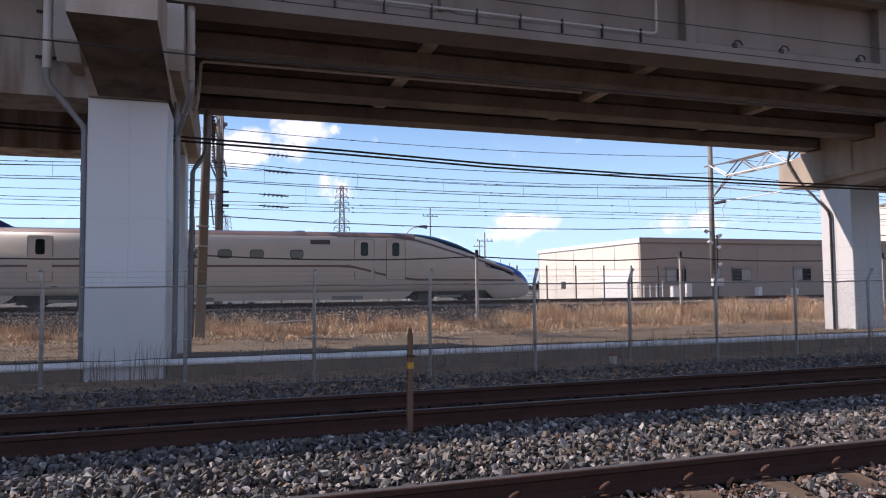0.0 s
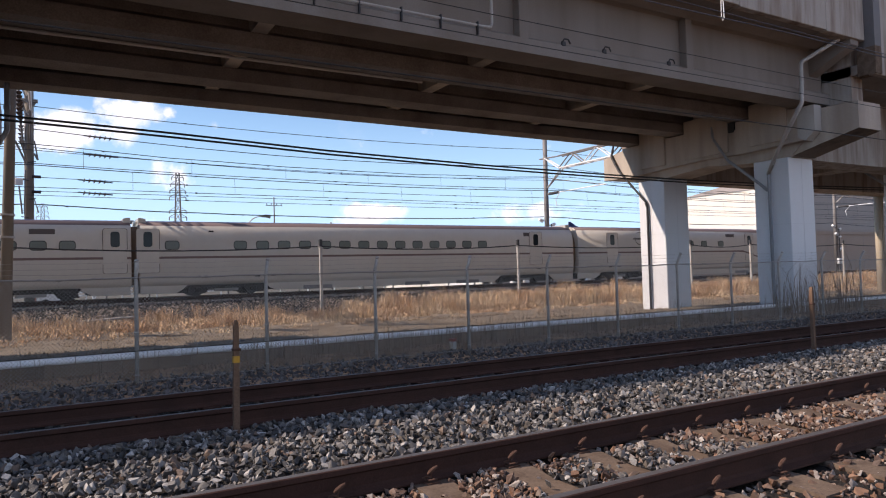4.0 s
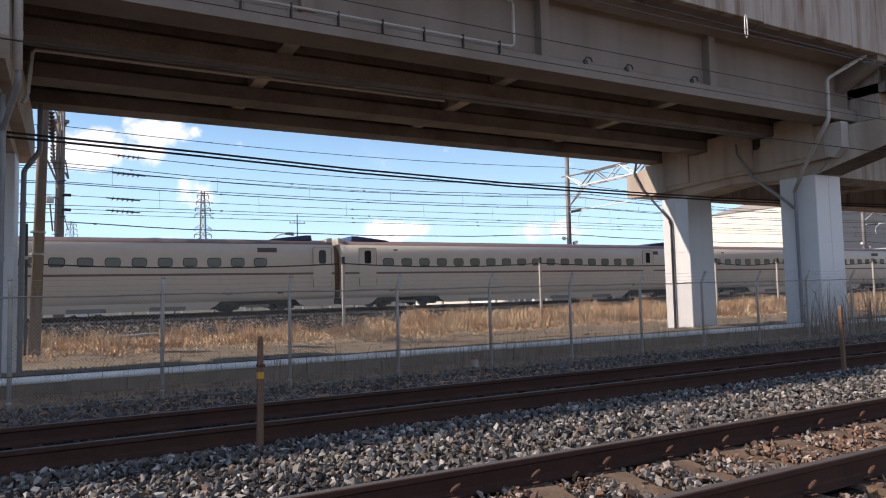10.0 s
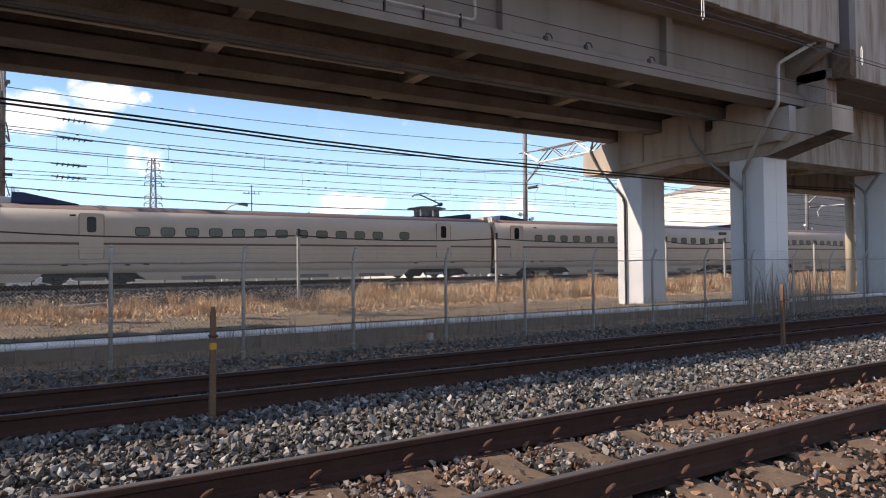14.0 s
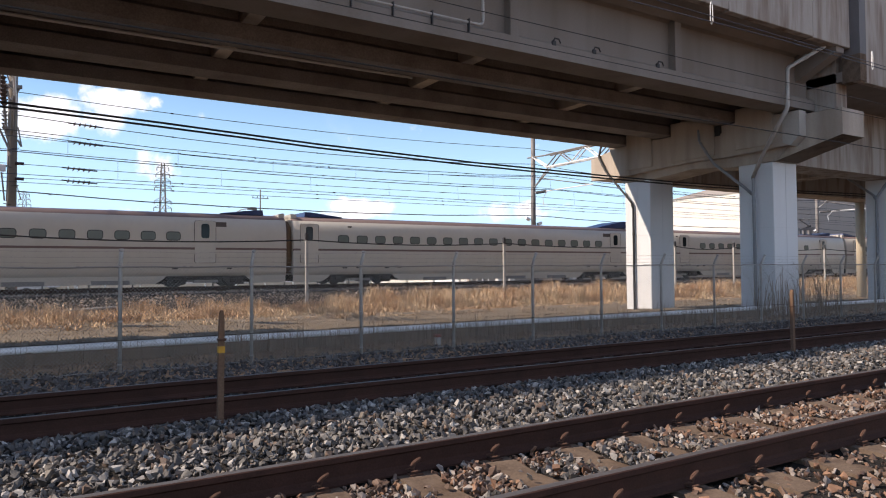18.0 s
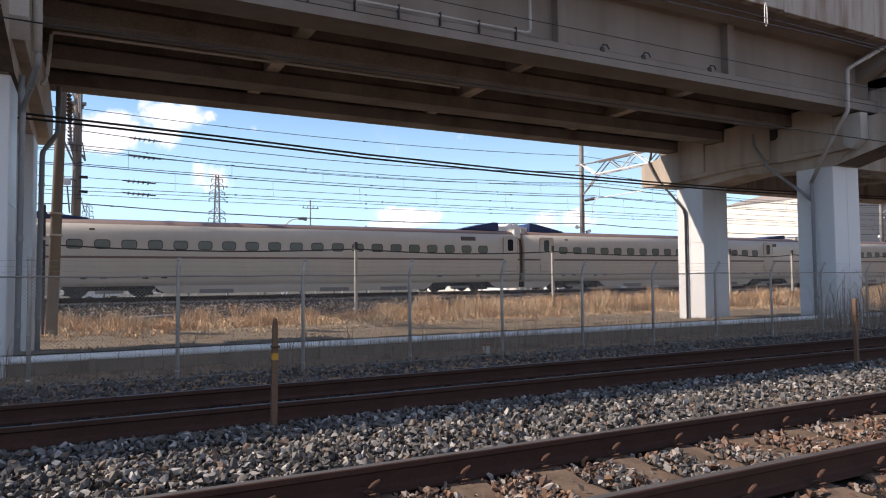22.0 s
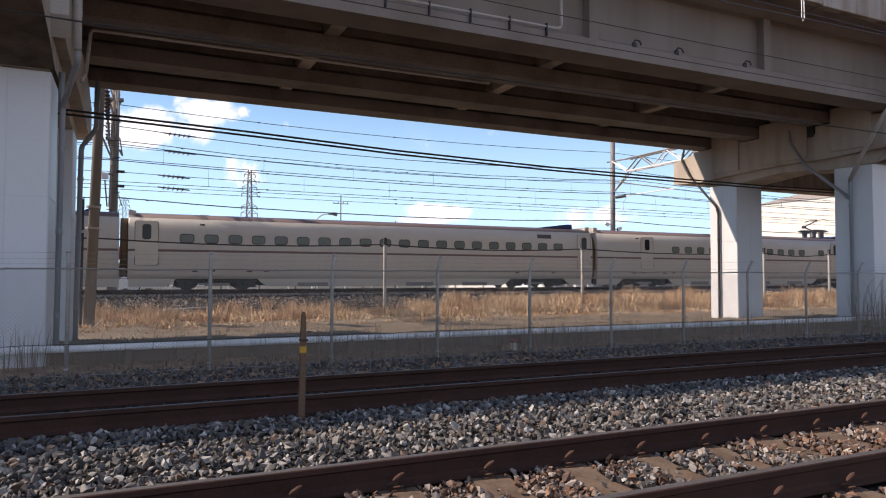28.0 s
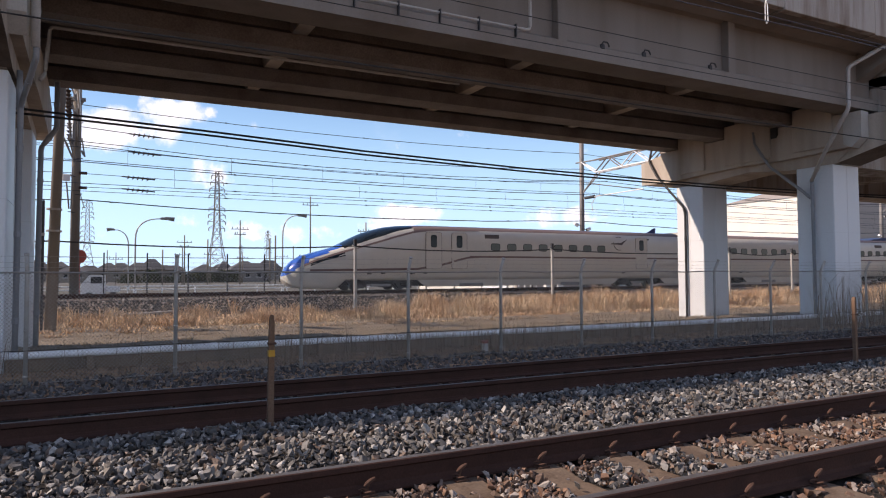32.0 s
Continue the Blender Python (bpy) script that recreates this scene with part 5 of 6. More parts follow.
def build_portal():
    p = thing("catenary_portal", label="brown concrete catenary poles joined by a steel lattice beam", category="catenary mast", group="catenary masts")
    round_post(p, "pole", -1.16, 25.0, -0.9, -0.86, 25.0, 11.4, 0.175, 0.13, M_POLE, "weathered brown concrete pole")
    round_post(p, "pole", -0.74, 36.5, -0.6, -0.70, 36.5, 12.2, 0.21, 0.18, M_POLE, "weathered brown concrete pole")
    truss(p, -0.85, 25.0, 36.5, 8.9, 9.8, 0.5)
    for s in (-1, 1):
        part("brace", Tb([(-0.78 + 0.14 * s, 36.4, 7.3), (-0.85 + 0.2 * s, 34.9, 8.9)], 0.05, 6), M_POLEG, p)
    for k in range(6):
        z = 4.2 + 0.85 * k
        part("step_bolt", Tb([(-0.74, 36.28, z), (-0.45 if k % 2 else -1.03, 36.28, z + 0.05)], 0.02, 5), M_DARK, p)
    for z in (5.4, 6.1):
        part("arm_insulator", Tb([(-0.6, 36.3, z), (-0.25, 36.3, z)], 0.07, 8), M_INSUL, p)
    for z in (2.6, 3.3):
        part("band", Tb([(-1.09, 25.0, z), (-1.088, 25.0, z + 0.06)], 0.225, 14), M_GALV, p)
    part("bracket", Tb([(-0.75, 36.3, 6.6), (-1.0, 34.0, 7.4)], 0.035, 6), M_POLEG, p)
    part("bracket", Tb([(-0.75, 36.3, 7.6), (-1.0, 34.0, 7.4)], 0.03, 6), M_POLEG, p)
    discs(p, (-0.95, 31.5, 8.85), (-0.95, 31.5, 7.7), 7, 0.13)
    discs(p, (-0.95, 33.2, 8.85), (-0.95, 33.2, 8.0), 5, 0.13)
    for a, b, r in (((-1.12, 10.06), (-0.82, 8.89), 0.05), ((-0.82, 8.89), (-0.41, 9.63), 0.06), ((-0.80, 8.85), (-0.86, 7.1), 0.05), ((-1.25, 7.7), (-0.75, 6.49), 0.045), ((-0.85, 8.42), (-0.88, 6.76), 0.03),
                    ((-1.24, 10.15), (-0.54, 10.2), 0.05), ((-0.51, 7.16), (-0.36, 6.87), 0.05), ((-0.36, 6.87), (-0.5, 7.75), 0.03), ((-1.11, 5.64), (-0.99, 4.37), 0.035), ((-0.86, 6.39), (-0.91, 4.37), 0.03),
                    ((-1.27, 6.0), (-0.75, 5.95), 0.03), ((-0.53, 5.12), (-0.4, 4.6), 0.02), ((-0.4, 4.6), (-0.34, 4.42), 0.025), ((-0.95, 10.1), (-0.62, 9.1), 0.03), ((-0.7, 10.0), (-1.0, 9.2), 0.03)):
        part("strut", Tb([(a[0], 36.22, a[1]), (b[0], 36.22, b[1])], r, 6), M_POLEG, p)
    discs(p, (-1.02, 36.2, 8.45), (-1.01, 36.2, 7.55), 5, 0.13)
    part("switch_box", B(-1.27, -0.95, 36.05, 36.3, 5.68, 5.98, 0.03), M_TRIMW, p, "pale switch box on the pole")
    part("cross_arm", B(-1.3, -0.35, 36.1, 36.24, 9.5, 9.66, 0.02), M_POLEG, p)
    q = thing("sign_post", pose(-1.35, 24.2, -0.58), "slim dark post beside the concrete pole", "post")
    part("shaft", B(-0.04, 0.04, -0.04, 0.04, 0, 4.1, 0.01), M_DARK, q)
    part("band", B(-0.05, 0.05, -0.05, 0.05, 3.0, 3.1, 0.005), M_GALV, q)


build_portal()


def build_mast():
    m = thing("catenary_mast", pose(29.5, 36.5, 0), "grey steel catenary mast with a lattice beam and cameras", "catenary mast", group="catenary masts")
    round_post(m, "pole", 0.05, 0, -0.5, 0.12, 0, 11.5, 0.18, 0.15, M_POLEG)
    truss(m, 0.1, -1.6, -11.2, 7.92, 8.74)
    part("tie", Tb([(0.1, 0.6, 8.86), (0.1, -1.6, 8.76)], 0.05, 6), M_POLEG, m)
    for dx in (-0.2, 0.2):
        part("end_lacing", Tb([(0.1 + dx * 0.5, -0.1, 8.8), (0.1 + dx, -1.6, 7.92)], 0.045, 6), M_TRIMW, m)
    for dx in (-0.12, 0.12):
        part("knee", Tb([(0.1, -0.1, 6.72), (0.1 + dx, -1.75, 7.9)], 0.045, 6), M_PIPEL, m)
    part("bracket_arm", Tb([(0.1, -0.2, 6.35), (0.1, -5.8, 6.34)], 0.035, 6), M_TRIMW, m, "pale bracket arm")
    part("stay", Tb([(0.1, -0.2, 7.4), (0.1, -5.6, 6.36)], 0.02, 6), M_POLEG, m)
    part("insulator", Tb([(0.1, -0.35, 6.35), (0.1, -1.3, 6.35)], 0.1, 10), M_DARK, m)
    part("steady_arm", Tb([(0.1, -1.4, 6.3), (0.1, -1.0, 5.9), (0.1, -1.1, 5.4)], 0.025, 6), M_TRIMW, m)
    for x, y, z, d in ((-0.5, -0.2, 4.55, -1), (-0.25, -0.3, 3.8, -1), (0.38, -0.2, 4.25, 1), (0.32, -0.2, 3.5, 1), (0.35, -0.2, 2.4, 1)):
        c = part("camera_housing", tube(bmesh.new(), [(x + 0.22 * d, y, z + 0.06), (x - 0.05 * d, y, z - 0.06)], 0.1, 10, 0.13), M_TRIMW, m, "white camera housing")
        part("stem", Tb([(x, y, z), (0.08, 0, z - 0.08)], 0.025, 6), M_POLEG, c)
    part("box", B(-0.3, 0.55, -0.45, -0.2, 1.0, 1.5, 0.03), M_TRIMW, m, "white equipment box")
    part("conduit", Tb([(0.26, -0.2, 0.0), (0.28, -0.2, 4.3)], 0.035, 6), M_DARK, m)
    copy_thing(m, pose(64.0, 36.5, 0))
    copy_thing(m, pose(98.0, 36.5, 0))


build_mast()


def wire(name, y, pts, r, mat, label, wob=0.0, ins=None, seed=0):
    w = thing(name, label=label, category="overhead wire", group="overhead wires")
    rng = random.Random(seed)
    line = []
    for (x0, z0), (x1, z1) in zip(pts, pts[1:]):
        n = max(2, int(abs(x1 - x0) / 2))
        line += [(x0 + (x1 - x0) * k / n, y, z0 + (z1 - z0) * k / n + rng.uniform(-wob, wob)) for k in range(n)]
    line.append((pts[-1][0], y, pts[-1][1]))
    part("wire", tube(bmesh.new(), line, r * (1.35 if y > 30 else 1.0), 5), mat, w)
    if y > 30:
        bm = bmesh.new()
        x = pts[0][0] + 3.0 + rng.random() * 3
        while x < pts[-1][0] - 1:
            z = table(pts, x)
            tube(bm, [(x - 0.05, y - 0.02, z), (x + 0.05, y - 0.02, z - 0.005)], 0.036, 5)
            x += 7.0 + 6.0 * rng.random()
        tagged(part("clips", bm, M_CABLE, w), kind="stuff")
    if ins:
        x, z = ins
        for k in range(5):
            q = x + 0.22 * k
            zz = z - 0.012 * k
            part("disc", Tb([(q, y, zz), (q + 0.06, y, zz - 0.02)], 0.12, 8, 0.05), M_INSUL, w)
        part("clamp", Tb([(x - 0.25, y, z + 0.02), (x + 1.25, y, z - 0.06)], 0.035, 6), M_DARK, w)
    return w


def sagging(z, sag, off=0.0, supports=(-70, -35.4, -0.7, 29.5, 64, 98, 132)):
    out = []
    for a, b in zip(supports, supports[1:]):
        for k in range(8):
            u = k / 8
            out.append((a + (b - a) * u, z - 4 * sag * u * (1 - u) + off))
    return out + [(supports[-1], z)]


def build_wires():
    grey = "thin grey overhead wire sagging between masts"
    wire("feeder_wire", 36.62, sagging(9.45, 0.35), 0.013, M_LINE, grey)
    wire("feeder_wire", 36.4, sagging(8.34, 0.55), 0.015, M_LINE, "grey feeder wire with a string of insulators", ins=(1.75, 8.17))
    wire("messenger_wire", 34.0, sagging(7.2, 0.42), 0.013, M_CABLE, "dark messenger wire above the high-speed track", wob=0.03, seed=2)
    wire("messenger_wire", 34.6, sagging(7.05, 0.30), 0.010, M_LINE, grey)
    wire("feeder_wire", 36.4, sagging(7.48, 0.50), 0.013, M_CABLE, "dark feeder wire with a string of insulators", ins=(1.75, 7.28))
    wire("feeder_wire", 35.5, sagging(6.6, 0.2), 0.013, M_LINE, grey)
    wire("auxiliary_wire", 34.0, sagging(6.3, 0.26), 0.015, M_LINE, grey)
    wire("feeder_wire", 36.4, sagging(6.1, 0.14), 0.011, M_LINE, "grey feeder wire with a string of insulators", ins=(1.5, 6.04))
    wire("contact_wire", 33.9, sagging(5.32, 0.03), 0.011, M_LINE, "grey contact wire above the high-speed track")
    wire("feeder_wire", 36.4, sagging(5.45, 0.0), 0.010, M_LINE, "grey feeder wire with a string of insulators", ins=(1.5, 5.44))
    wire("contact_wire", 36.3, sagging(5.25, 0.06), 0.010, M_LINE, grey)
    wire("telephone_cable", 36.68, sagging(4.85, 0.35), 0.02, M_LINE, "wavy spiral-bound telephone cable", wob=0.03, seed=4)
    dr = thing("droppers", label="short vertical droppers between overhead wires", category="wire dropper")
    for k in range(-6, 14):
        x = 1.4 + 4.6 * k
        part("dropper", Tb([(x, 34.0, 7.2 - 1.68 * ((x + 0.7) / 30.2 % 1) * (1 - (x + 0.7) / 30.2 % 1)), (x, 34.0, 6.3 - 1.04 * ((x + 0.7) / 30.2 % 1) * (1 - (x + 0.7) / 30.2 % 1))], 0.007, 4), M_LINE, dr)
        part("dropper", Tb([(x + 2.0, 34.0, 6.3 - 1.0 * ((x + 2.7) / 30.2 % 1) * (1 - (x + 2.7) / 30.2 % 1)), (x + 2.0, 33.9, 5.3)], 0.006, 4), M_LINE, dr)
    heavy = [(-60, 5.9), (-20, 5.1), (-1.5, 4.62), (2.5, 4.49), (6.2, 4.34), (11, 4.24), (15.8, 4.2), (20, 4.2), (26, 4.27), (40, 4.6), (70, 5.4)]
    wire("power_cable", 16.3, heavy, 0.026, M_CABLE, "thick black power cable under the viaduct", 0.004, seed=1)
    wire("power_cable", 16.34, [(x, z - 0.085) for x, z in heavy], 0.026, M_CABLE, "thick black power cable under the viaduct", 0.004, seed=6)
    wire("trackside_wire", 10.6, [(-60, 6.3), (7.4, 6.09), (16.8, 6.09), (70, 6.3)], 0.009, M_CABLE, "thin black wire strung before the viaduct")
    wire("trackside_wire", 10.6, [(-60, 5.8), (7.2, 5.62), (16.8, 5.64), (70, 5.8)], 0.009, M_CABLE, "thin black wire strung before the viaduct")
    wire("trackside_wire", 10.6, [(-60, 4.75), (-3.2, 4.70), (-0.6, 4.66), (3.3, 4.68), (12, 4.68), (23, 4.72), (70, 4.8)], 0.013, M_CABLE, "thin black wire strung before the viaduct")
    c = wire("contact_wire", 6.85, [(-60, 5.03), (7.5, 5.0), (11, 5.06), (70, 5.03)], 0.010, M_LINE, "contact wire above the narrow-gauge track")
    part("upper_wire", Tb([(-60, 6.85, 5.16), (12, 6.85, 5.12), (70, 6.85, 5.16)], 0.007, 5), M_LINE, c)
    for x in (9.21, 14.08):
        part("hanger_loop", Tb([(x, 6.85, 5.36), (x - 0.025, 6.85, 5.3), (x - 0.03, 6.85, 5.04), (x, 6.85, 4.99), (x + 0.03, 6.85, 5.04), (x + 0.025, 6.85, 5.3), (x, 6.85, 5.36)], 0.008, 5), M_TRIMW, c, "white loop hanging from the wire")


build_wires()


def build_cable_posts():
    w = thing("signal_cable", label="black cable strung on slim posts along the track", category="cable")
    xs = [-22, -11.5, -1.25, 10.2, 20.75, 33.7, 39.4, 50, 61, 72]
    pts = []
    for a, b in zip(xs, xs[1:]):
        pts += [(a + (b - a) * k / 6, 27.95, 2.45 - 0.16 * 4 * (k / 6) * (1 - k / 6)) for k in range(6)]
    part("cable", tube(bmesh.new(), pts, 0.03, 6), M_CABLE, w)
    for x in xs:
        p = thing("cable_post", pose(x, 28.0, -0.55), "slim pale concrete post holding a black cable", "post", group="cable posts")
        part("shaft", B(-0.06, 0.06, -0.06, 0.06, 0, 2.95, 0.015), M_PIPEL if x > 5 else M_POLEG, p)
        part("cap", B(-0.065, 0.065, -0.065, 0.065, 2.95, 3.3, 0.01), M_DARK, p)
        part("clamp", Tb([(-0.18, -0.07, 3.02), (0.1, -0.07, 2.9)], 0.03, 5), M_GALV, p)


build_cable_posts()


def build_far_fence():
    f = thing("net_fence", pose(0.57, 40.0, -0.4), "dark steel net fence beyond the high-speed track", "fence")
    for k in range(-8, 15):
        part("post", B(2.1 * k - 0.035, 2.1 * k + 0.035, -0.035, 0.035, 0, 2.85, 0.006), M_DARK, f)
    for z in (0.6, 1.3, 2.1, 2.6):
        part("rail", Tb([(-16.8, 0, z), (29.4, 0, z)], 0.012, 5), M_DARK, f)
    g = thing("guard_rail", pose(0, 70, -0.5), "white road guard rail", "guard rail")
    for z in (0.45, 0.75):
        part("rail", B(-20, 60, -0.03, 0.03, z, z + 0.12, 0.02), M_TRIMW, g)
    for k in range(-7, 21):
        part("post", B(3 * k - 0.06, 3 * k + 0.06, 0.03, 0.12, 0, 0.85), M_TRIMW, g)
    s = thing("yard_fence", pose(29.2, 44.5, -0.4), "white steel yard fence before the warehouse", "fence")
    for k in range(5):
        part("post", B(0.55 * k - 0.03, 0.55 * k + 0.03, -0.03, 0.03, 0, 1.5 + (0.3 if k % 4 == 0 else 0)), M_TRIMW, s)
    for z in (0.4, 1.35):
        part("rail", B(0, 2.25, -0.02, 0.02, z, z + 0.05), M_TRIMW, s)
    for x, w, h in ((42.2, 0.45, 1.25), (34.0, 0.7, 1.4), (35.2, 0.5, 1.6), (46.0, 0.5, 1.1), (51.0, 0.6, 1.6)):
        c = thing("control_cabinet", pose(x, 46.5, -0.4), "white trackside equipment cabinet", "cabinet", group="equipment cabinets")
        part("body", B(-w / 2, w / 2, -0.2, 0.2, 0.1, h, 0.02), M_TRIMW, c)
        part("base", B(-w / 2, w / 2, -0.2, 0.2, 0, 0.1), M_CONCL, c)
        part("door", B(-w / 2 + 0.04, w / 2 - 0.04, -0.215, -0.2, 0.16, h - 0.06, 0.004), M_TRIMW, c)


build_far_fence()
trough = thing("bank_cable", label="pale cable pipe lying on the track bank", category="pipe")
part("pipe", Tb([(0.8, 28.55, -0.30), (1.9, 28.6, -0.25), (3.0, 28.6, -0.2)], 0.04, 8), M_PIPEL, trough)


def street_lamp(x, y, h, reach):
    s = thing("street_lamp", pose(x, y, -0.5), "tall street lamp with a curved arm", "street lamp", group="street lamps")
    pts = [(0, 0, 0), (0, 0, h * 0.72)] + arc((0, 0, h * 0.72), (0, 0, h), (reach * 0.8, 0, h), 8)[1:]
    part("pole", tube(bmesh.new(), pts, 0.085, 8, 0.05), M_PIPEL, s, smooth=True)
    part("head", tube(bmesh.new(), [(reach * 0.78, 0, h + 0.02), (reach, 0, h + 0.05), (reach * 1.22, 0, h - 0.02)], 0.12, 8, 0.22), M_POLEG, s)
    part("base", B(-0.15, 0.15, -0.15, 0.15, 0, 0.5, 0.02), M_TRIMW, s)


street_lamp(3.88, 75.0, 7.65, 3.0)
street_lamp(18.8, 75.0, 8.5, 2.2)
street_lamp(4.0, 92.0, 7.5, -2.0)


def utility_pole(x, y, h, label, arms=2, r=0.16, mat=None):
    p = thing("utility_pole", pose(x, y, -0.55), label, "utility pole", group="utility poles")
    part("pole", tube(bmesh.new(), [(0, 0, -0.3), (0, 0, h)], r, 10, r * (0.65 if arms else 0.9)), mat or M_POLE, p, smooth=True)
    for k in range(arms):
        z = h - 1.6 - 0.9 * k
        a = part("crossarm", B(-1.5 + 0.5 * k, 1.5 - 0.5 * k, -0.06, 0.06, z, z + 0.12), M_POLEG, p)
        for u in (-1.3 + 0.5 * k, -0.5, 0.5, 1.3 - 0.5 * k):
            part("insulator", Tb([(u, 0, z + 0.12), (u, 0, z + 0.42)], 0.06, 6), M_INSUL, a)
    return p


utility_pole(35.1, 120, 16.2, "slim concrete utility pole with crossarms", 1)
utility_pole(22.7, 120, 11.5, "slim concrete utility pole with crossarms", 2)
utility_pole(17.1, 150, 10.5, "slim concrete utility pole with crossarms", 2)
utility_pole(28.8, 120, 9.0, "slim concrete utility pole", 0)
utility_pole(37.55, 19.1, 6.9, "concrete utility pole beside the viaduct, paled to look sunlit", 0, 0.23, M_POLET)
utility_pole(42.0, 110, 11.0, "slim concrete utility pole with crossarms", 1)
utility_pole(56.0, 150, 12.5, "slim concrete utility pole with crossarms", 1)
far_rng = random.Random(23)
for k in range(16):
    utility_pole(2 + 4.6 * k + far_rng.uniform(-2, 2), far_rng.uniform(120, 210), far_rng.uniform(6.0, 9.5), "slim distant utility pole", k % 2, 0.13)


def pylon(x, y, h, w):
    """A lattice power pylon with three pairs of arms."""
    p = thing("power_pylon", pose(x, y, -0.5), "grey steel lattice power pylon", "pylon", group="power pylons")
    half = lambda z: w / 2 * (0.24 + 0.76 * (1 - z / (h * 0.5)) ** 1.4) if z < h * 0.5 else w / 2 * 0.24 * (1 - 0.5 * (z - h * 0.5) / (h * 0.5))
    zs = [h * q for q in (0, 0.12, 0.23, 0.33, 0.42, 0.5, 0.57, 0.64, 0.72, 0.79, 0.86, 0.93, 1.0)]
    r = 0.0022 * h
    for sx, sy in ((-1, -1), (1, -1), (1, 1), (-1, 1)):
        part("leg", Tb([(sx * half(z), sy * half(z), z) for z in zs], r * 1.5, 4), M_POLEG, p)
    bm = bmesh.new()
    for a, b in zip(zs, zs[1:]):
        u, v = half(a), half(b)
        for s in (-1, 1):
            tube(bm, [(-u, s * u, a), (v, s * v, b)], r, 3)
            tube(bm, [(u, s * u, a), (-v, s * v, b)], r, 3)
            tube(bm, [(s * u, -u, a), (s * v, v, b)], r, 3)
        tube(bm, [(-v, -v, b), (v, -v, b)], r, 3)
    tagged(part("bracing", bm, M_POLEG, p), kind="stuff")
    for z, reach in ((0.96, 0.05), (0.90, 0.058), (0.84, 0.066), (0.78, 0.07), (0.66, 0.07), (0.60, 0.074), (0.54, 0.078), (0.48, 0.07)):
        for s in (-1, 1):
            tip = (s * reach * h, 0, h * z)
            bm = Tb([(s * half(h * z), 0, h * z), tip], r * 1.3, 4)
            tube(bm, [(s * half(h * z), 0, h * (z + 0.03)), tip], r, 4)
            arm = part("arm", bm, M_POLEG, p)
            part("insulator", Tb([tip, (tip[0], 0, h * (z - 0.03))], r * 1.8, 4), M_POLEG, arm)


pylon(54.9, 350, 54.2, 12)
pylon(-3.0, 520, 55, 13)
pylon(190.0, 830, 58, 14)
pylon(200.0, 1050, 50, 13)


def build_sign_and_truck():
    s = thing("round_sign", pose(-0.66, 44.0, -0.4), "faded red round sign on an orange post", "sign")
    part("post", Tb([(0, 0, 0), (0, 0, 2.7)], 0.07, 8), M_ORANGE, s)
    part("disc", Tb([(0, -0.12, 2.75), (0, -0.08, 2.75)], 0.40, 20), M_ORANGE, s)
    t = thing("small_truck", pose(0.75, 52.0, -0.4), "small white truck parked beyond the fence", "truck")
    part("cab", prism(bmesh.new(), [(-1.4, 0.45), (0.1, 0.45), (0.1, 1.7), (-0.9, 1.7), (-1.35, 1.1)], "y", -0.7, 0.7), M_TRIMW, t)
    part("bed", B(0.12, 1.0, -0.72, 0.72, 0.55, 0.95, 0.02), M_TRIMW, t)
    part("window", B(-0.8, -0.1, -0.715, -0.705, 1.15, 1.6), M_GLASS, t)
    for x in (-0.9, 0.6):
        w = part("wheel", Tb([(x, -0.72, 0.28), (x, -0.55, 0.28)], 0.28, 14), M_GASKET, t)
        part("rim", Tb([(x, -0.735, 0.28), (x, -0.72, 0.28)], 0.16, 12), M_GALV, w)
        part("wheel", Tb([(x, 0.55, 0.28), (x, 0.72, 0.28)], 0.28, 14), M_GASKET, t)


build_sign_and_truck()


# ---- near things ----
def build_stake(x, y, lean, label):
    s = thing("marker_stake", pose(x, y, -0.16, 0, lean, 0), label, "stake", group="marker stakes")
    w = 0.023
    part("post", prism(bmesh.new(), [(-0.026, -0.3), (0.026, -0.3), (w, 0.72), (0.021, 0.80), (0.019, 0.90), (0.009, 0.955), (-0.009, 0.955), (-0.019, 0.90), (-w, 0.72)], "y", -w, w), M_WOOD, s)
    if "tape" in label:
        part("tape", B(-0.0262, 0.0262, -0.0255, 0.0255, 0.60, 0.655), M_YELLOW, s, "worn yellow tape")
    part("collar", B(-0.031, 0.038, -0.031, 0.031, 0.70, 0.72, 0.004), M_CLIP, s)
    part("nail", Tb([(0.03, -0.02, 0.78), (0.065, -0.03, 0.785)], 0.006, 5), M_DARK, s)


build_stake(1.37, 5.85, 0.6, "weathered wooden marker stake with yellow tape")
build_stake(9.58, 5.85, -0.4, "weathered wooden marker stake beside the track")


def boundary_marker(x, y, z, h):
    m = thing("boundary_marker", pose(x, y, z), "short grey concrete boundary marker", "marker", group="boundary markers")
    part("post", B(-0.045, 0.045, -0.045, 0.045, -0.1, h, 0.01), M_WALL, m)
    part("foot", B(-0.09, 0.09, -0.07, 0.07, -0.1, 0.05, 0.01), M_WALL, m)


boundary_marker(1.11, 12.4, -0.43, 0.20)
boundary_marker(3.31, 12.4, -0.43, 0.28)
boundary_marker(5.27, 12.3, -0.43, 0.25)
red = thing("boundary_marker", pose(7.17, 12.0, -0.43), "white concrete boundary marker with a red top", "marker", group="boundary markers")
part("post", B(-0.06, 0.06, -0.06, 0.06, -0.1, 0.17, 0.01), M_CONCL, red)
part("cap", B(-0.061, 0.061, -0.061, 0.061, 0.17, 0.23, 0.012), M_ORANGE, red, "faded red cap")


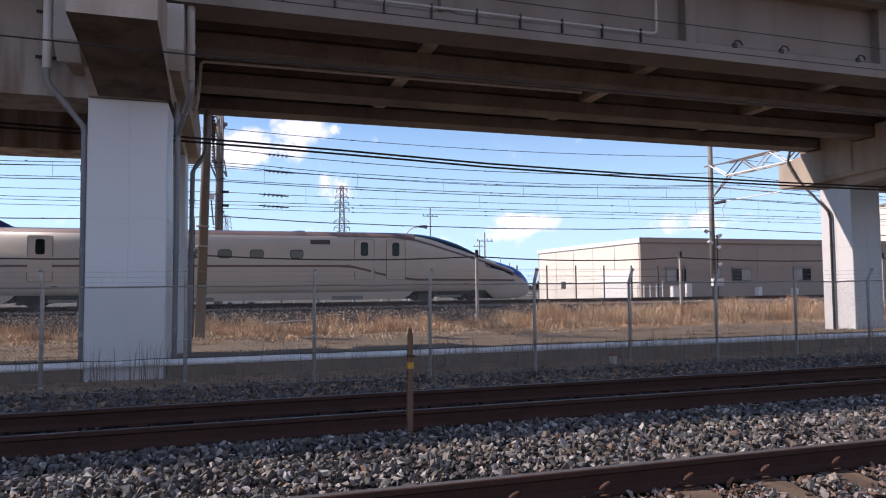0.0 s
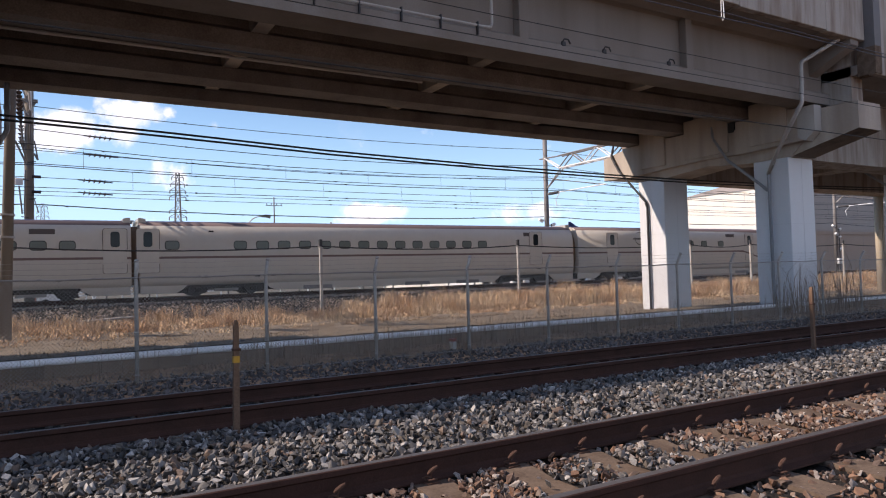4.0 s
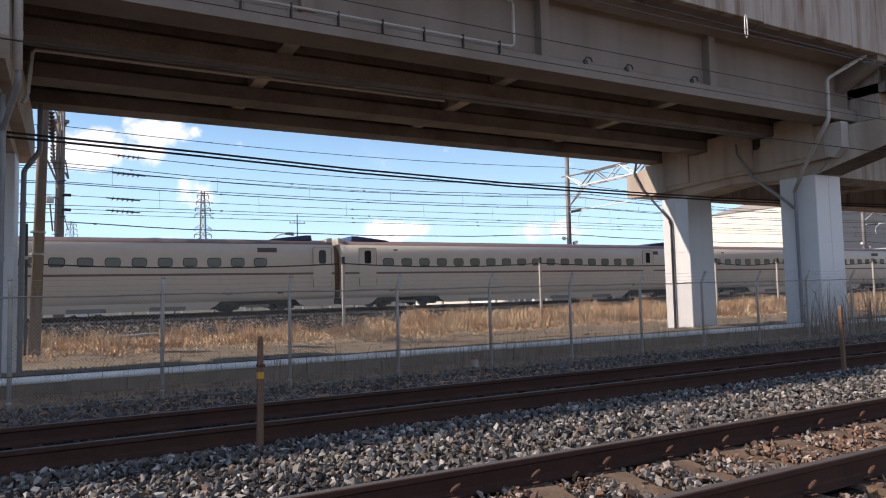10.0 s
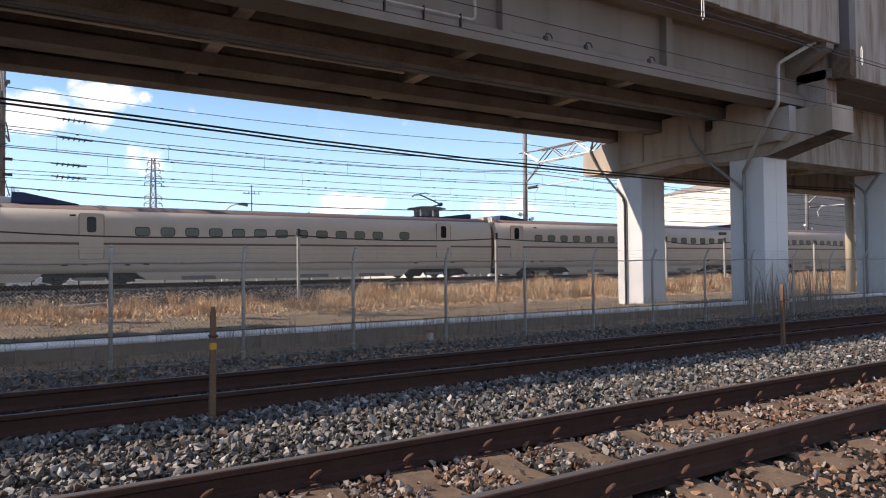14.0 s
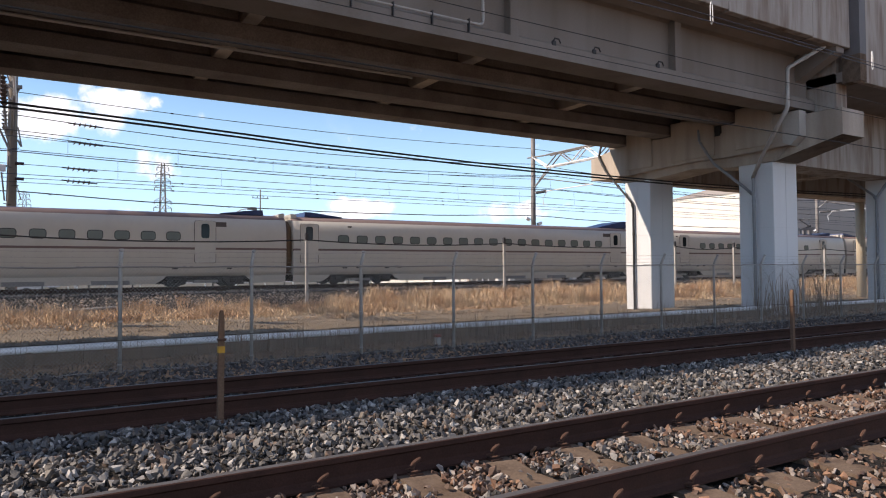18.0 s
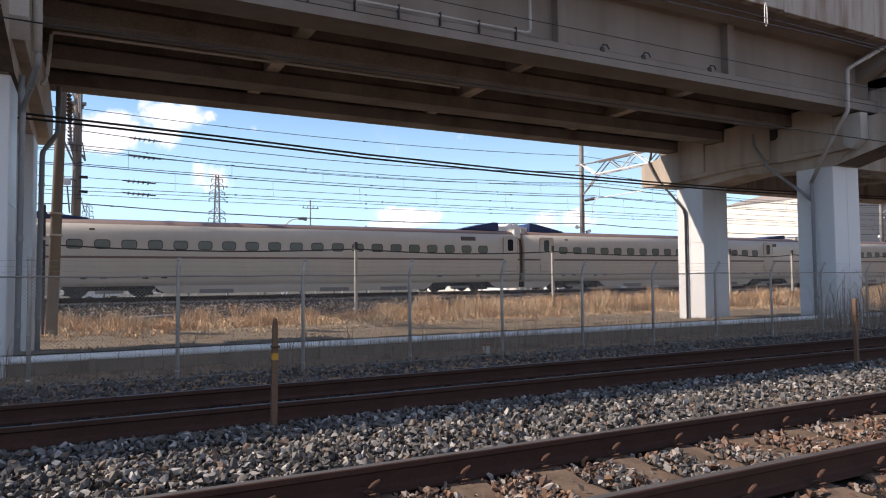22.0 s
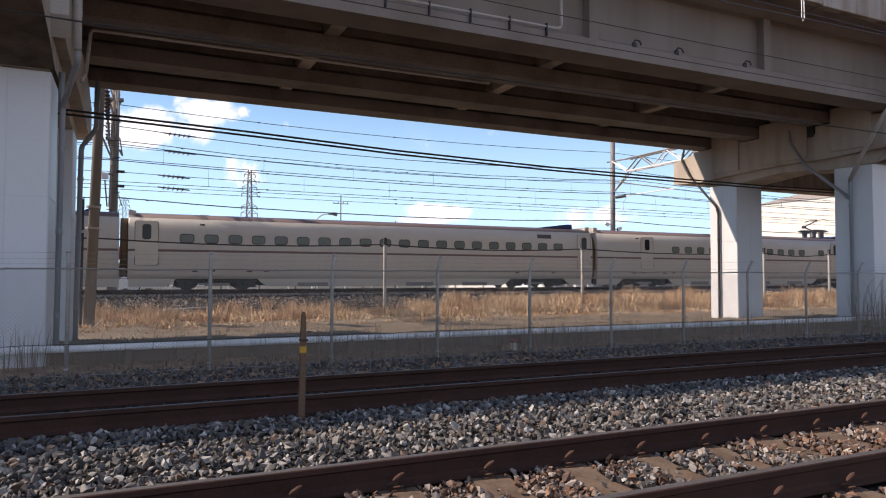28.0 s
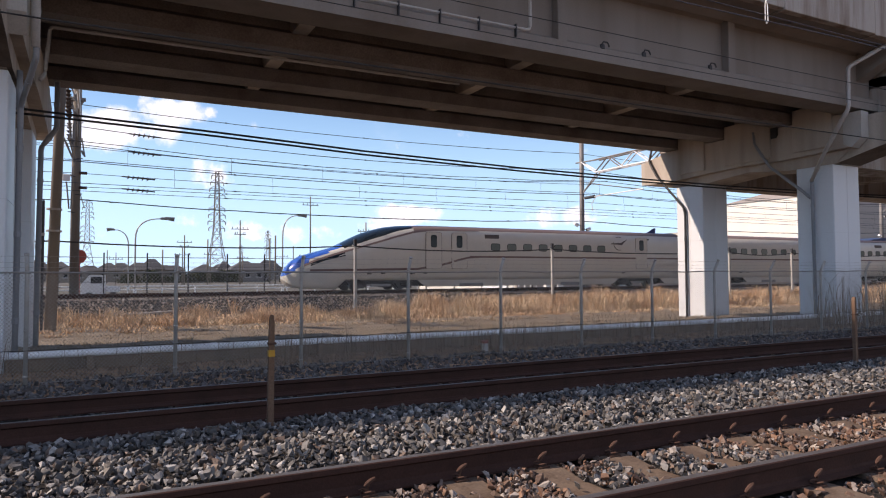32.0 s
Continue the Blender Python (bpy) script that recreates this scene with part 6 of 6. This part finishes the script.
def blades(name, mat, count, xr, yr, hr, seed, label, lean=0.45, wide=0.012, clump=0, rise=None, segs=2, spread=0.16):
    """Thin standing blades in clumps, joined in one mesh."""
    rng = np.random.default_rng(seed)
    if clump:
        cx, cy = xr[0] + (xr[1] - xr[0]) * rng.random(clump), yr[0] + (yr[1] - yr[0]) * rng.random(clump)
        ch = 0.5 + 0.75 * rng.random(clump)
        i = rng.integers(0, clump, count)
        x, y, hs = cx[i] + rng.normal(0, spread, count), cy[i] + rng.normal(0, spread, count), ch[i]
    else:
        x, y, hs = xr[0] + (xr[1] - xr[0]) * rng.random(count), yr[0] + (yr[1] - yr[0]) * rng.random(count), np.ones(count)
    h = (hr[0] + (hr[1] - hr[0]) * rng.random(count)) * hs
    if rise is not None:
        h *= np.array([rise(a) for a in x])
    a = rng.random(count) * 2 * math.pi
    d = np.stack([np.cos(a), np.sin(a)], -1) * (lean * h * rng.random(count))[:, None]
    b = rng.random(count) * math.pi
    w = np.stack([np.cos(b), np.sin(b)], -1) * wide
    z = np.array([ground_z(t) for t in y]) - 0.02
    v = np.zeros((count, 5, 3))
    v[:, 0, :2], v[:, 1, :2] = np.stack([x, y], -1) - w, np.stack([x, y], -1) + w
    mid = np.stack([x, y], -1) + d * 0.35
    v[:, 2, :2], v[:, 3, :2] = mid - w * 0.7, mid + w * 0.7
    v[:, 4, :2] = np.stack([x, y], -1) + d
    v[:, 0, 2] = v[:, 1, 2] = z
    v[:, 2, 2] = v[:, 3, 2] = z + h * 0.6
    v[:, 4, 2] = z + h * (1 - 0.3 * lean)
    k = np.arange(count)[:, None] * 5
    f = np.concatenate([k + np.array([[0, 1, 3]]), k + np.array([[0, 3, 2]]), k + np.array([[2, 3, 4]])], 1).reshape(-1, 3)
    me = bpy.data.meshes.new(name)
    me.vertices.add(count * 5)
    me.vertices.foreach_set("co", v.reshape(-1))
    me.loops.add(len(f) * 3)
    me.loops.foreach_set("vertex_index", f.reshape(-1))
    me.polygons.add(len(f))
    me.polygons.foreach_set("loop_start", np.arange(len(f)) * 3)
    me.update(calc_edges=True)
    return tagged(mesh_part(name, me, mat), label, "grass", kind="stuff")


def build_grass():
    rise = lambda x: 0.55 + 0.5 / (1 + math.exp(-(x - 15) / 2.5))
    tall = "tall dry straw-coloured grass below the track bank"
    blades("dry_grass", M_STRAW, 62000, (-10, 75), (26.0, 28.6), (0.2, 1.05), 1, tall, lean=0.9, wide=0.009, clump=210, rise=rise, spread=0.34)
    blades("dry_grass", M_STRAW, 40000, (13.5, 75), (26.2, 29.4), (0.25, 1.15), 2, tall, lean=1.0, wide=0.009, clump=260, spread=0.32)
    blades("dry_grass", M_STRAW, 22000, (-10, 60), (25.5, 27.2), (0.15, 0.55), 24, "flattened dry straw at the foot of tall grass", lean=2.2, wide=0.011, clump=150, spread=0.36)
    blades("dry_grass", M_STRAW, 5000, (-10, 60), (25.4, 28.6), (0.5, 1.15), 22, tall, lean=1.3, wide=0.008, clump=70, spread=0.2)
    blades("dry_grass", M_STALK, 12000, (-10, 75), (26.0, 29.6), (0.2, 0.9), 12, "brown dead stalks among dry grass", lean=0.9, wide=0.008, clump=600, rise=rise)
    blades("short_grass", M_STALK, 4000, (-1.1, 20), (13.55, 14.3), (0.03, 0.12), 51, "withered weeds behind the low wall", lean=1.4, wide=0.012, clump=260, spread=0.2)
    blades("far_trees", M_GREEN, 9000, (8, 120), (215, 232), (1.5, 4.5), 61, "distant dull green trees and hedges", lean=0.5, wide=0.28, clump=46, spread=1.1)
    blades("short_grass", M_STRAW, 26000, (-12, 60), (22.6, 26.6), (0.04, 0.2), 3, "short withered grass on dry soil", lean=1.6, wide=0.014, clump=900)
    for s, (y0, y1, n) in enumerate(((15.2, 17.0, 7000), (18.2, 19.1, 9000), (20.3, 20.9, 8000), (22.1, 22.8, 9000))):
        blades("short_grass", M_STALK, n, (-12, 50), (y0, y1), (0.03, 0.14), 40 + s, "withered weeds along the wheel ruts", lean=1.6, wide=0.012, clump=n // 30, spread=0.35)
    blades("short_grass", M_STALK, 9000, (-8, 34), (11.0, 13.1), (0.04, 0.14), 15, "withered brown grass under the fence", lean=1.0, clump=800)
    blades("dead_weeds", M_STALK, 420, (-6, 26), (11.5, 12.9), (0.35, 1.0), 6, "thin dead weed stalks along the fence", lean=0.25, wide=0.005)
    blades("dead_weeds", M_STALK, 520, (3, 9), (11.8, 12.9), (0.3, 0.75), 7, "thin dead weed stalks along the fence", lean=0.3, wide=0.005)
    blades("dead_weeds", M_STALK, 520, (8, 19), (11.5, 12.9), (0.3, 0.9), 17, "thin dead weed stalks along the fence", lean=0.3, wide=0.005)
    blades("dead_weeds", M_STALK, 170, (18.5, 22.8), (11.6, 12.9), (0.6, 1.7), 8, "tall dead weeds before the pier", lean=0.3, wide=0.006)
    blades("dead_weeds", M_STALK, 130, (18.9, 22.4), (11.7, 12.8), (1.0, 2.0), 28, "tall drooping dead reeds before the pier", lean=0.5, wide=0.011, clump=26, spread=0.12)
    blades("dead_weeds", M_STALK, 60, (-2.5, -1.2), (12.0, 12.9), (0.4, 1.0), 9, "thin dead weeds before the pier", lean=0.25, wide=0.006)


build_grass()

motions()
